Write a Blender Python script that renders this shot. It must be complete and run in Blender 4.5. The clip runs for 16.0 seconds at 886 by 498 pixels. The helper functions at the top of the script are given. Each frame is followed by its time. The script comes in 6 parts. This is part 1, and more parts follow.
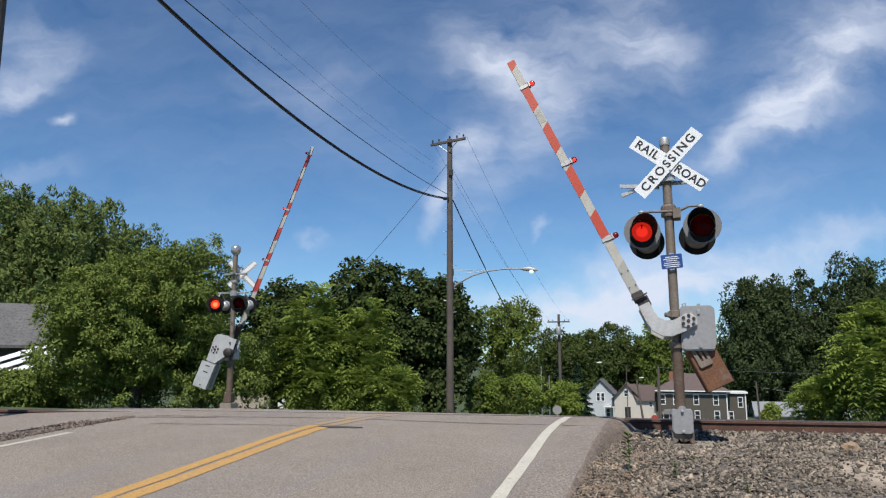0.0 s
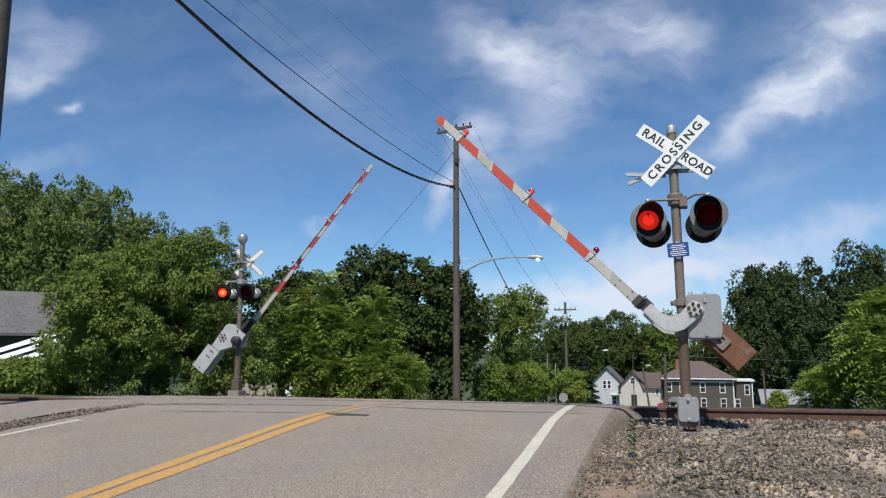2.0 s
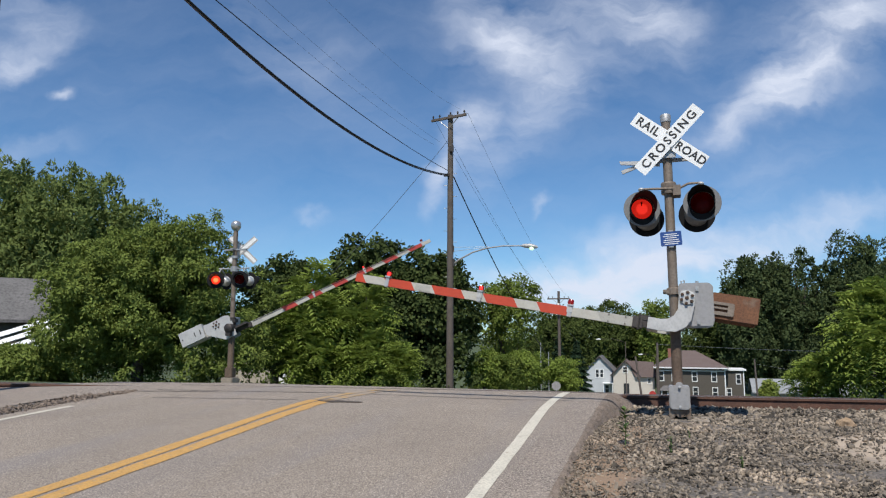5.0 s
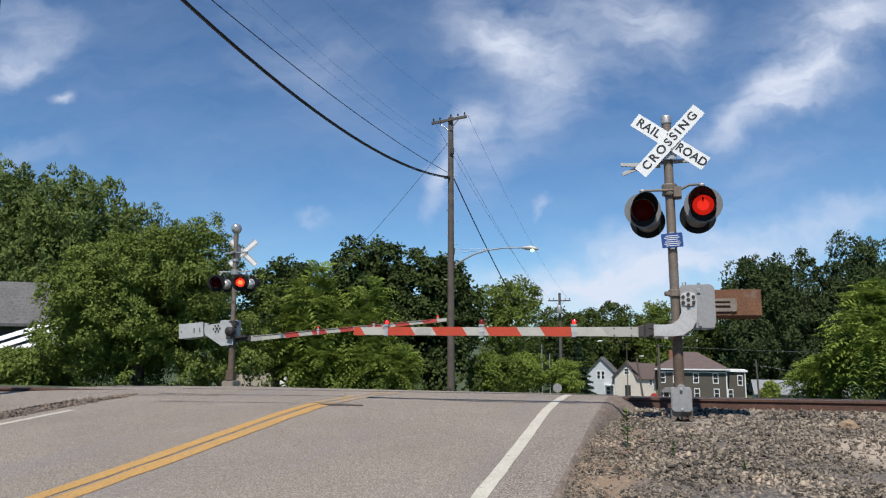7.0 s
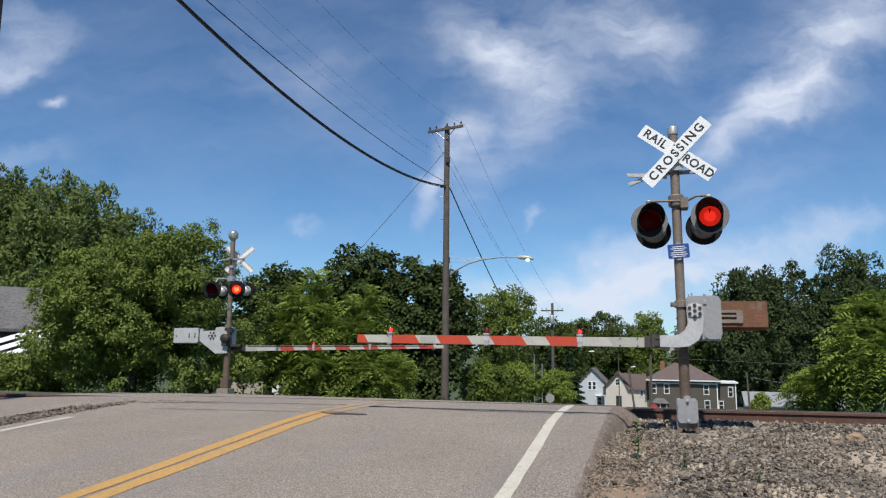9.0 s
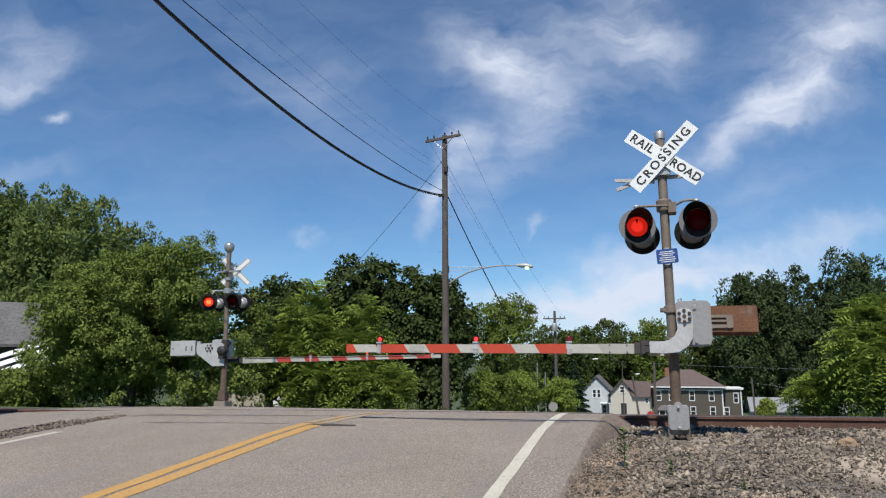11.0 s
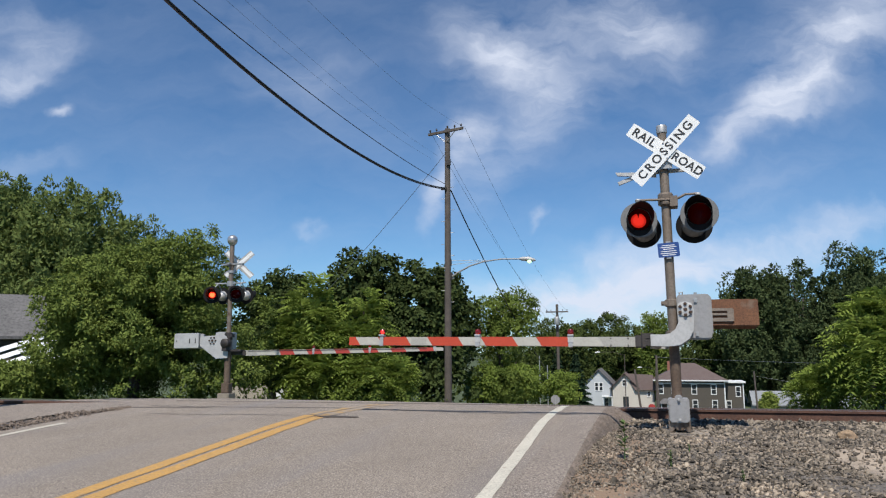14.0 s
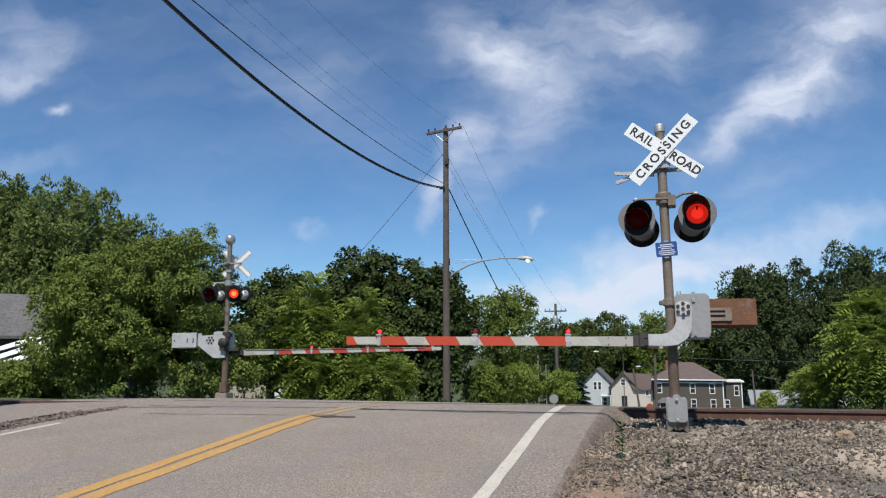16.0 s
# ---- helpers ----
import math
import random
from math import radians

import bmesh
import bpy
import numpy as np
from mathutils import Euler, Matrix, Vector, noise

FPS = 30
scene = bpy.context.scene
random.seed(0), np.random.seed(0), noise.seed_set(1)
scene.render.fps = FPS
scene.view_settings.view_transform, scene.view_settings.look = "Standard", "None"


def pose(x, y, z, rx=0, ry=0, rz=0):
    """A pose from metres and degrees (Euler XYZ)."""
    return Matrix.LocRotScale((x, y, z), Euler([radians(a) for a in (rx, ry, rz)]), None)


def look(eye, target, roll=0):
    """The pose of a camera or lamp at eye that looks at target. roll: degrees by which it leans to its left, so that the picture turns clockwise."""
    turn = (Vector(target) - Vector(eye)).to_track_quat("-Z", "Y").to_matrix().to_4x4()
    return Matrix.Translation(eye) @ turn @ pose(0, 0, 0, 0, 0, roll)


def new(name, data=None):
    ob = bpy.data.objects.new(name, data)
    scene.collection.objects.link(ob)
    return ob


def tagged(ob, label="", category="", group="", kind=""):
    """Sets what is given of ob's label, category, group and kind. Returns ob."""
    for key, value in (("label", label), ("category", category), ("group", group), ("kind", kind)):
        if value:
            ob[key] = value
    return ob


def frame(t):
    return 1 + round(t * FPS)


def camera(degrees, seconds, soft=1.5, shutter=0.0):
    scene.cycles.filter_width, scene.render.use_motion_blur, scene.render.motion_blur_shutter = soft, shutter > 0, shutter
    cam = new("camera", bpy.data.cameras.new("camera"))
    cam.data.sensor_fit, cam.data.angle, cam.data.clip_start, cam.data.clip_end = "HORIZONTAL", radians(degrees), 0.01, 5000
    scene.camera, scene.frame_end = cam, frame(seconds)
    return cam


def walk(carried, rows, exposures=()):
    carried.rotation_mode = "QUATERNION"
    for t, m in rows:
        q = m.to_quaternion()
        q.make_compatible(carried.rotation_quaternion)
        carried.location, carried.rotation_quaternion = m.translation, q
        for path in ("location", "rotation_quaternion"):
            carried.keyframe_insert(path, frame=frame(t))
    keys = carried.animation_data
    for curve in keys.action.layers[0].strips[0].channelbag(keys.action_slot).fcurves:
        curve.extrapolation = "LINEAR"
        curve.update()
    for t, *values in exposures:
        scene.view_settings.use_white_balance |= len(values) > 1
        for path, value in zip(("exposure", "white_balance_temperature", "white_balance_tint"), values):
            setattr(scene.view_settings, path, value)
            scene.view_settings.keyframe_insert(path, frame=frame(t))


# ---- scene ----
EXPOSURE = 0.27
cam = camera(64.0, 16.0, 1.2)
PATH = [
    (0, (0.000, -0.000, 1.100), (-2.888, 9.445, 2.664), 0.00),
    (0.5, (0.006, -0.002, 1.099), (-2.948, 9.433, 2.602), -0.01),
    (1, (0.013, -0.017, 1.102), (-2.923, 9.432, 2.551), 0.07),
    (1.5, (0.011, -0.019, 1.102), (-2.930, 9.433, 2.522), -0.01),
    (2, (0.009, -0.013, 1.107), (-2.973, 9.429, 2.503), 0.02),
    (2.5, (0.014, -0.015, 1.106), (-2.971, 9.429, 2.485), 0.07),
    (3, (0.031, -0.002, 1.101), (-2.992, 9.432, 2.461), 0.00),
    (3.5, (0.036, -0.028, 1.098), (-2.976, 9.418, 2.401), 0.30),
    (4, (0.030, -0.026, 1.094), (-2.929, 9.443, 2.346), 0.39),
    (6.5, (0.005, 0.021, 1.096), (-2.876, 9.517, 2.333), 0.10),
    (7, (0.011, 0.015, 1.101), (-2.906, 9.496, 2.370), 0.03),
    (7.5, (-0.000, 0.022, 1.104), (-2.936, 9.492, 2.410), 0.06),
    (8, (-0.059, 0.023, 1.108), (-2.982, 9.492, 2.445), 0.10),
    (8.5, (-0.183, -0.006, 1.114), (-3.031, 9.482, 2.483), 0.56),
    (9, (-0.187, 0.000, 1.100), (-2.986, 9.499, 2.494), 0.53),
    (11.5, (0.023, 0.125, 1.093), (-2.821, 9.584, 2.655), -0.29),
    (12, (0.019, 0.094, 1.099), (-2.809, 9.555, 2.681), -0.14),
    (12.5, (0.020, 0.084, 1.097), (-2.795, 9.551, 2.661), -0.13),
    (13, (0.023, 0.089, 1.092), (-2.801, 9.558, 2.626), -0.08),
    (13.5, (0.026, 0.078, 1.089), (-2.823, 9.549, 2.571), -0.09),
    (14, (0.020, 0.070, 1.087), (-2.855, 9.540, 2.519), -0.14),
    (14.5, (0.019, 0.075, 1.088), (-2.849, 9.553, 2.479), -0.13),
    (15, (0.025, 0.094, 1.095), (-2.826, 9.578, 2.480), -0.14),
    (15.5, (0.025, 0.096, 1.094), (-2.827, 9.578, 2.494), -0.17),
    (16, (0.029, 0.100, 1.092), (-2.829, 9.577, 2.514), -0.16),
]
walk(cam, [(t, look(eye, target, roll)) for t, eye, target, roll in PATH], [(0.0, EXPOSURE), (16.0, EXPOSURE)])

# ---- world and sun ----
SUN_FROM = Vector((0.07, -0.66, 1.0)).normalized()  # towards the sun


def math_node(tree, op, a, b=None, clamp=False):
    n = tree.nodes.new("ShaderNodeMath")
    n.operation, n.use_clamp = op, clamp
    for slot, v in ((0, a), (1, b)):
        if v is None:
            continue
        if isinstance(v, (int, float)):
            n.inputs[slot].default_value = v
        else:
            tree.links.new(v, n.inputs[slot])
    return n.outputs[0]


def make_world():
    w = bpy.data.worlds.new("summer_sky")
    scene.world = w
    w.use_nodes = True
    t = w.node_tree
    t.nodes.clear()
    out, bg = t.nodes.new("ShaderNodeOutputWorld"), t.nodes.new("ShaderNodeBackground")
    sky = t.nodes.new("ShaderNodeTexSky")
    sky.sky_type, sky.sun_disc = "NISHITA", False
    sky.sun_elevation = math.asin(SUN_FROM.z)
    sky.sun_rotation = math.atan2(SUN_FROM.x, SUN_FROM.y)
    sky.air_density, sky.dust_density, sky.ozone_density = 0.88, 0.1, 2.2
    coord = t.nodes.new("ShaderNodeTexCoord")
    turn = t.nodes.new("ShaderNodeVectorRotate")
    turn.rotation_type = "Z_AXIS"
    turn.inputs["Angle"].default_value = radians(-17)
    t.links.new(coord.outputs["Generated"], turn.inputs["Vector"])
    xyz = t.nodes.new("ShaderNodeSeparateXYZ")
    t.links.new(turn.outputs[0], xyz.inputs[0])
    ahead = math_node(t, "MAXIMUM", xyz.outputs[1], 0.08)
    u, v = math_node(t, "DIVIDE", xyz.outputs[0], ahead), math_node(t, "DIVIDE", xyz.outputs[2], ahead)
    plane = t.nodes.new("ShaderNodeCombineXYZ")
    t.links.new(u, plane.inputs[0]), t.links.new(v, plane.inputs[1])
    # a soft warp for wispy edges
    warp = t.nodes.new("ShaderNodeTexNoise")
    warp.inputs["Scale"].default_value, warp.inputs["Detail"].default_value = 5.0, 5
    t.links.new(plane.outputs[0], warp.inputs["Vector"])
    shift = t.nodes.new("ShaderNodeVectorMath")
    shift.operation = "MULTIPLY_ADD"
    t.links.new(warp.outputs["Color"], shift.inputs[0])
    shift.inputs[1].default_value = (0.11, 0.11, 0)
    t.links.new(plane.outputs[0], shift.inputs[2])
    curl = t.nodes.new("ShaderNodeTexNoise")
    curl.inputs["Scale"].default_value, curl.inputs["Detail"].default_value = 22.0, 5
    t.links.new(plane.outputs[0], curl.inputs["Vector"])
    ragged = t.nodes.new("ShaderNodeVectorMath")
    ragged.operation = "MULTIPLY_ADD"
    t.links.new(curl.outputs["Color"], ragged.inputs[0])
    ragged.inputs[1].default_value = (0.05, 0.05, 0)
    t.links.new(shift.outputs[0], ragged.inputs[2])
    # fine texture, drawn out along the streaks
    along = t.nodes.new("ShaderNodeMapping")
    along.inputs["Rotation"].default_value = (0, 0, radians(-42))
    along.inputs["Scale"].default_value = (2.0, 5.4, 1)
    t.links.new(ragged.outputs[0], along.inputs["Vector"])
    fine = t.nodes.new("ShaderNodeTexNoise")
    fine.inputs["Scale"].default_value, fine.inputs["Detail"].default_value = 2.7, 10
    fine.inputs["Roughness"].default_value = 0.6
    t.links.new(along.outputs[0], fine.inputs["Vector"])
    rags = math_node(t, "MULTIPLY", math_node(t, "SUBTRACT", fine.outputs["Fac"], 0.28), 2.5, True)
    total = None
    # cloud banks: centre (across, up), half sizes along and across, lean in degrees, weight
    for cx, cy, sx, sy, lean, weight in CLOUDS:
        m = t.nodes.new("ShaderNodeMapping")
        m.vector_type = "TEXTURE"
        m.inputs["Location"].default_value = (cx + 0.08, cy + 0.08, 0)
        m.inputs["Rotation"].default_value = (0, 0, radians(lean))
        m.inputs["Scale"].default_value = (sx, sy, 1)
        t.links.new(ragged.outputs[0], m.inputs["Vector"])
        length = t.nodes.new("ShaderNodeVectorMath")
        length.operation = "LENGTH"
        t.links.new(m.outputs[0], length.inputs[0])
        soft = t.nodes.new("ShaderNodeMapRange")
        soft.interpolation_type = "SMOOTHSTEP"
        soft.inputs["From Min"].default_value, soft.inputs["From Max"].default_value = 1.2, 0.0
        soft.inputs["To Max"].default_value = weight
        t.links.new(length.outputs["Value"], soft.inputs["Value"])
        total = soft.outputs[0] if total is None else math_node(t, "ADD", total, soft.outputs[0])
    thick = math_node(t, "ADD", math_node(t, "MULTIPLY", rags, 0.85), math_node(t, "MULTIPLY", total, 0.22))
    body = math_node(t, "MULTIPLY", total, thick)
    veil = math_node(t, "MULTIPLY", rags, 0.09)
    cover = math_node(t, "MINIMUM", math_node(t, "ADD", body, veil), 0.93)
    front = math_node(t, "MULTIPLY", math_node(t, "GREATER_THAN", xyz.outputs[1], 0.08), 1.0)
    cover = math_node(t, "MULTIPLY", cover, front)
    tint = t.nodes.new("ShaderNodeMix")
    tint.data_type, tint.blend_type = "RGBA", "MULTIPLY"
    tint.inputs[0].default_value = 1.0
    t.links.new(sky.outputs[0], tint.inputs[6])
    tint.inputs[7].default_value = (0.63, 0.915, 1.13, 1)
    mix = t.nodes.new("ShaderNodeMix")
    mix.data_type = "RGBA"
    t.links.new(cover, mix.inputs[0])
    t.links.new(tint.outputs[2], mix.inputs[6])
    mix.inputs[7].default_value = CLOUD_WHITE
    t.links.new(mix.outputs[2], bg.inputs["Color"])
    bg.inputs["Strength"].default_value = SKY
    t.links.new(bg.outputs[0], out.inputs[0])


SKY = 0.082
CLOUD_WHITE = (7.4, 8.0, 9.4, 1)
CLOUDS = [
    (0.190, 0.455, 0.227, 0.126, 10, 0.46),
    (0.309, 0.491, 0.118, 0.059, -50, 0.60),
    (0.097, 0.420, 0.159, 0.071, -40, 0.58),
    (0.038, 0.304, 0.059, 0.038, 55, 0.90),
    (-0.011, 0.219, 0.059, 0.026, 70, 0.85),
    (0.120, 0.316, 0.132, 0.054, 40, 0.40),
    (0.530, 0.394, 0.217, 0.052, 40, 0.68),
    (0.585, 0.464, 0.236, 0.118, 35, 0.50),
    (0.425, 0.312, 0.124, 0.041, 30, 0.35),
    (0.497, 0.149, 0.242, 0.040, 15, 0.70),
    (0.269, 0.105, 0.240, 0.056, 5, 0.75),
    (0.377, 0.174, 0.202, 0.049, 25, 0.25),
    (0.143, 0.186, 0.028, 0.011, 35, 0.45),
    (-0.181, 0.170, 0.032, 0.011, -25, 0.40),
    (-0.623, 0.429, 0.117, 0.046, 15, 0.55),
    (-0.636, 0.390, 0.067, 0.028, 20, 0.45),
    (-0.552, 0.346, 0.030, 0.014, -5, 0.80),
    (-0.628, 0.491, 0.127, 0.044, -10, 0.35),
    (-0.221, 0.411, 0.200, 0.084, -35, 0.20),
    (-0.593, 0.270, 0.082, 0.023, 0, 0.30),
    (0.188, 0.057, 0.255, 0.056, 0, 1.00),
    (0.062, 0.232, 0.098, 0.049, 35, 0.20),
    (0.445, 0.232, 0.245, 0.041, 25, 0.10),
]
make_world()
sun = new("sun", bpy.data.lights.new("sun", "SUN"))
sun.data.energy, sun.data.angle, sun.data.color = 4.2, radians(0.53), (1.0, 0.955, 0.89)
sun.matrix_world = look(SUN_FROM * 60, (0, 0, 0))

# ---- materials ----


def material(name, base, rough=0.7, metal=0.0, dark=None, scale=8.0, amount=0.5, fine=60.0, fine_amount=0.3, bump=0.2, bump_scale=80.0, spread=0.0, stain=None, stain_scale=0.8, stain_at=0.6, stain_stretch=None, island=False, spec=0.5):
    """A surface with two scales of variation, relief, an optional stain of its own colour, and spread from piece to piece."""
    m = bpy.data.materials.new(name)
    m.use_nodes = True
    t = m.node_tree
    b = t.nodes["Principled BSDF"]
    b.inputs["Roughness"].default_value, b.inputs["Metallic"].default_value = rough, metal
    b.inputs["Specular IOR Level"].default_value = spec
    coord = t.nodes.new("ShaderNodeTexCoord")
    if dark is None:
        dark = tuple(c * 0.6 for c in base)

    def noise_of(s, detail=4):
        n = t.nodes.new("ShaderNodeTexNoise")
        n.inputs["Scale"].default_value, n.inputs["Detail"].default_value = s, detail
        t.links.new(coord.outputs["Object"], n.inputs["Vector"])
        return n.outputs["Fac"]

    def mixed(fac, a, c):
        x = t.nodes.new("ShaderNodeMix")
        x.data_type = "RGBA"
        for slot, v in ((0, fac), (6, a), (7, c)):
            if isinstance(v, (int, float)):
                x.inputs[slot].default_value = v
            elif isinstance(v, tuple):
                x.inputs[slot].default_value = (*v, 1)
            else:
                t.links.new(v, x.inputs[slot])
        return x.outputs[2]

    big = math_node(t, "MULTIPLY", math_node(t, "SUBTRACT", noise_of(scale), 0.35), 3.0 * amount, True)
    col = mixed(big, base, dark)
    grain = math_node(t, "MULTIPLY", math_node(t, "SUBTRACT", noise_of(fine, 3), 0.42), 4.0 * fine_amount, True)
    col = mixed(grain, col, tuple(c * 0.45 for c in dark))
    if stain:
        if stain_stretch:
            mp = t.nodes.new("ShaderNodeMapping")
            mp.inputs["Scale"].default_value = stain_stretch
            t.links.new(coord.outputs["Object"], mp.inputs["Vector"])
            sn = t.nodes.new("ShaderNodeTexNoise")
            sn.inputs["Scale"].default_value, sn.inputs["Detail"].default_value = stain_scale, 5
            t.links.new(mp.outputs[0], sn.inputs["Vector"])
            s = math_node(t, "MULTIPLY", math_node(t, "SUBTRACT", sn.outputs["Fac"], stain_at), 4.5, True)
        else:
            s = math_node(t, "MULTIPLY", math_node(t, "SUBTRACT", noise_of(stain_scale, 6), stain_at), 9.0, True)
        col = mixed(s, col, stain)
    if spread:
        if island:
            r = t.nodes.new("ShaderNodeNewGeometry").outputs["Random Per Island"]
        else:
            r = t.nodes.new("ShaderNodeObjectInfo").outputs["Random"]
        hsv = t.nodes.new("ShaderNodeHueSaturation")
        t.links.new(col, hsv.inputs["Color"])
        t.links.new(math_node(t, "ADD", math_node(t, "MULTIPLY", r, 2 * spread), 1 - spread), hsv.inputs["Value"])
        col = hsv.outputs[0]
    t.links.new(col, b.inputs["Base Color"])
    if bump:
        bp = t.nodes.new("ShaderNodeBump")
        bp.inputs["Strength"].default_value = bump
        bp.inputs["Distance"].default_value = 0.02
        t.links.new(noise_of(bump_scale, 5), bp.inputs["Height"])
        t.links.new(bp.outputs[0], b.inputs["Normal"])
    return m


def leaf_material(name, base, tip, through_amount=0.35):
    m = bpy.data.materials.new(name)
    m.use_nodes = True
    t = m.node_tree
    b = t.nodes["Principled BSDF"]
    geo = t.nodes.new("ShaderNodeNewGeometry")
    coord = t.nodes.new("ShaderNodeTexCoord")
    n = t.nodes.new("ShaderNodeTexNoise")
    n.inputs["Scale"].default_value, n.inputs["Detail"].default_value = 0.5, 3
    t.links.new(coord.outputs["Object"], n.inputs["Vector"])
    f = math_node(t, "ADD", math_node(t, "MULTIPLY", geo.outputs["Random Per Island"], 0.6), math_node(t, "MULTIPLY", math_node(t, "SUBTRACT", n.outputs["Fac"], 0.3), 1.2), True)
    x = t.nodes.new("ShaderNodeMix")
    x.data_type = "RGBA"
    t.links.new(f, x.inputs[0])
    x.inputs[6].default_value, x.inputs[7].default_value = (*base, 1), (*tip, 1)
    t.links.new(x.outputs[2], b.inputs["Base Color"])
    b.inputs["Roughness"].default_value = 0.75
    b.inputs["Specular IOR Level"].default_value = 0.05
    tr = t.nodes.new("ShaderNodeBsdfTranslucent")
    t.links.new(x.outputs[2], tr.inputs["Color"])
    mx = t.nodes.new("ShaderNodeMixShader")
    mx.inputs[0].default_value = through_amount
    t.links.new(b.outputs[0], mx.inputs[1]), t.links.new(tr.outputs[0], mx.inputs[2])
    t.links.new(mx.outputs[0], t.nodes["Material Output"].inputs[0])
    return m


def glow_material(name, colour, strength):
    m = bpy.data.materials.new(name)
    m.use_nodes = True
    b = m.node_tree.nodes["Principled BSDF"]
    b.inputs["Base Color"].default_value = (*colour, 1)
    b.inputs["Emission Color"].default_value = (*colour, 1)
    b.inputs["Emission Strength"].default_value = strength
    return m


def tinted_glass(name, colour, gloss=0.08):
    m = bpy.data.materials.new(name)
    m.use_nodes = True
    t = m.node_tree
    clear, shine, mx = (t.nodes.new(k) for k in ("ShaderNodeBsdfTransparent", "ShaderNodeBsdfGlossy", "ShaderNodeMixShader"))
    clear.inputs[0].default_value = (*colour, 1)
    shine.inputs["Roughness"].default_value = 0.12
    mx.inputs[0].default_value = gloss
    t.links.new(clear.outputs[0], mx.inputs[1]), t.links.new(shine.outputs[0], mx.inputs[2])
    t.links.new(mx.outputs[0], t.nodes["Material Output"].inputs[0])
    return m


ASPHALT = material("asphalt", (0.312, 0.256, 0.204), 0.9, dark=(0.222, 0.182, 0.145), scale=0.9, amount=0.6, fine=66, fine_amount=0.95, bump=0.6, bump_scale=120, stain=(0.20, 0.175, 0.16), stain_scale=1.1, stain_at=0.5, stain_stretch=(1.0, 0.1, 1.0))
APRON = material("old_asphalt", (0.296, 0.242, 0.196), 0.92, dark=(0.195, 0.162, 0.135), scale=1.4, amount=0.6, fine=44, fine_amount=0.95, bump=0.6, bump_scale=90)
EDGE_TAR = material("broken_asphalt", (0.17, 0.15, 0.14), 0.95, scale=6, amount=0.8, fine=40, fine_amount=0.8, bump=1.0, bump_scale=40)
TAR = material("tar", (0.085, 0.066, 0.052), 0.8, scale=6, amount=0.8, fine=40, fine_amount=0.6, bump=0.4)
CRUMBLE = material("crumbled_asphalt", (0.27, 0.208, 0.16), 0.95, dark=(0.15, 0.115, 0.09), scale=7, amount=0.8, fine=45, fine_amount=0.8, bump=1.0, bump_scale=45)
WHITE_PAINT = material("road_white", (0.60, 0.555, 0.455), 0.75, dark=(0.47, 0.43, 0.35), scale=3, amount=0.5, fine=55, fine_amount=0.45, bump=0.3, stain=(0.36, 0.31, 0.25), stain_scale=14, stain_at=0.6)
YELLOW_PAINT = material("road_yellow", (0.54, 0.305, 0.085), 0.75, dark=(0.42, 0.245, 0.085), scale=3, amount=0.5, fine=55, fine_amount=0.5, bump=0.3, stain=(0.35, 0.24, 0.13), stain_scale=16, stain_at=0.57)
YELLOW_WORN = material("road_yellow_worn", (0.46, 0.29, 0.11), 0.8, dark=(0.36, 0.24, 0.12), scale=3, amount=0.6, fine=55, fine_amount=0.5, bump=0.3, stain=(0.30, 0.24, 0.18), stain_scale=6, stain_at=0.42)
GRAVEL_BED = material("gravel_bed", (0.20, 0.17, 0.142), 0.95, dark=(0.11, 0.096, 0.083), scale=9, amount=0.9, fine=38, fine_amount=0.9, bump=1.0, bump_scale=30, stain=(0.30, 0.22, 0.15), stain_scale=0.7, stain_at=0.56)


def sandy(mat, places):
    """Patches of paler sand or brown dirt with ragged edges: centre, half sizes, colour."""
    t = mat.node_tree
    b = t.nodes["Principled BSDF"]
    col = b.inputs["Base Color"].links[0].from_socket
    coord = t.nodes.new("ShaderNodeTexCoord")
    rough = t.nodes.new("ShaderNodeTexNoise")
    rough.inputs["Scale"].default_value, rough.inputs["Detail"].default_value = 3.0, 7
    t.links.new(coord.outputs["Object"], rough.inputs["Vector"])
    for (x, y), (sx, sy), colour in places:
        m = t.nodes.new("ShaderNodeMapping")
        m.vector_type = "TEXTURE"
        m.inputs["Location"].default_value, m.inputs["Scale"].default_value = (x, y, 0), (sx, sy, 1000)
        t.links.new(coord.outputs["Object"], m.inputs["Vector"])
        ln = t.nodes.new("ShaderNodeVectorMath")
        ln.operation = "LENGTH"
        t.links.new(m.outputs[0], ln.inputs[0])
        d = math_node(t, "SUBTRACT", math_node(t, "ADD", 1.35, 0.0), ln.outputs["Value"])
        f = math_node(t, "MULTIPLY", math_node(t, "SUBTRACT", math_node(t, "ADD", d, rough.outputs["Fac"]), 0.6), 2.5, True)
        x_ = t.nodes.new("ShaderNodeMix")
        x_.data_type = "RGBA"
        t.links.new(f, x_.inputs[0])
        t.links.new(col, x_.inputs[6])
        x_.inputs[7].default_value = (*colour, 1)
        col = x_.outputs[2]
    t.links.new(col, b.inputs["Base Color"])


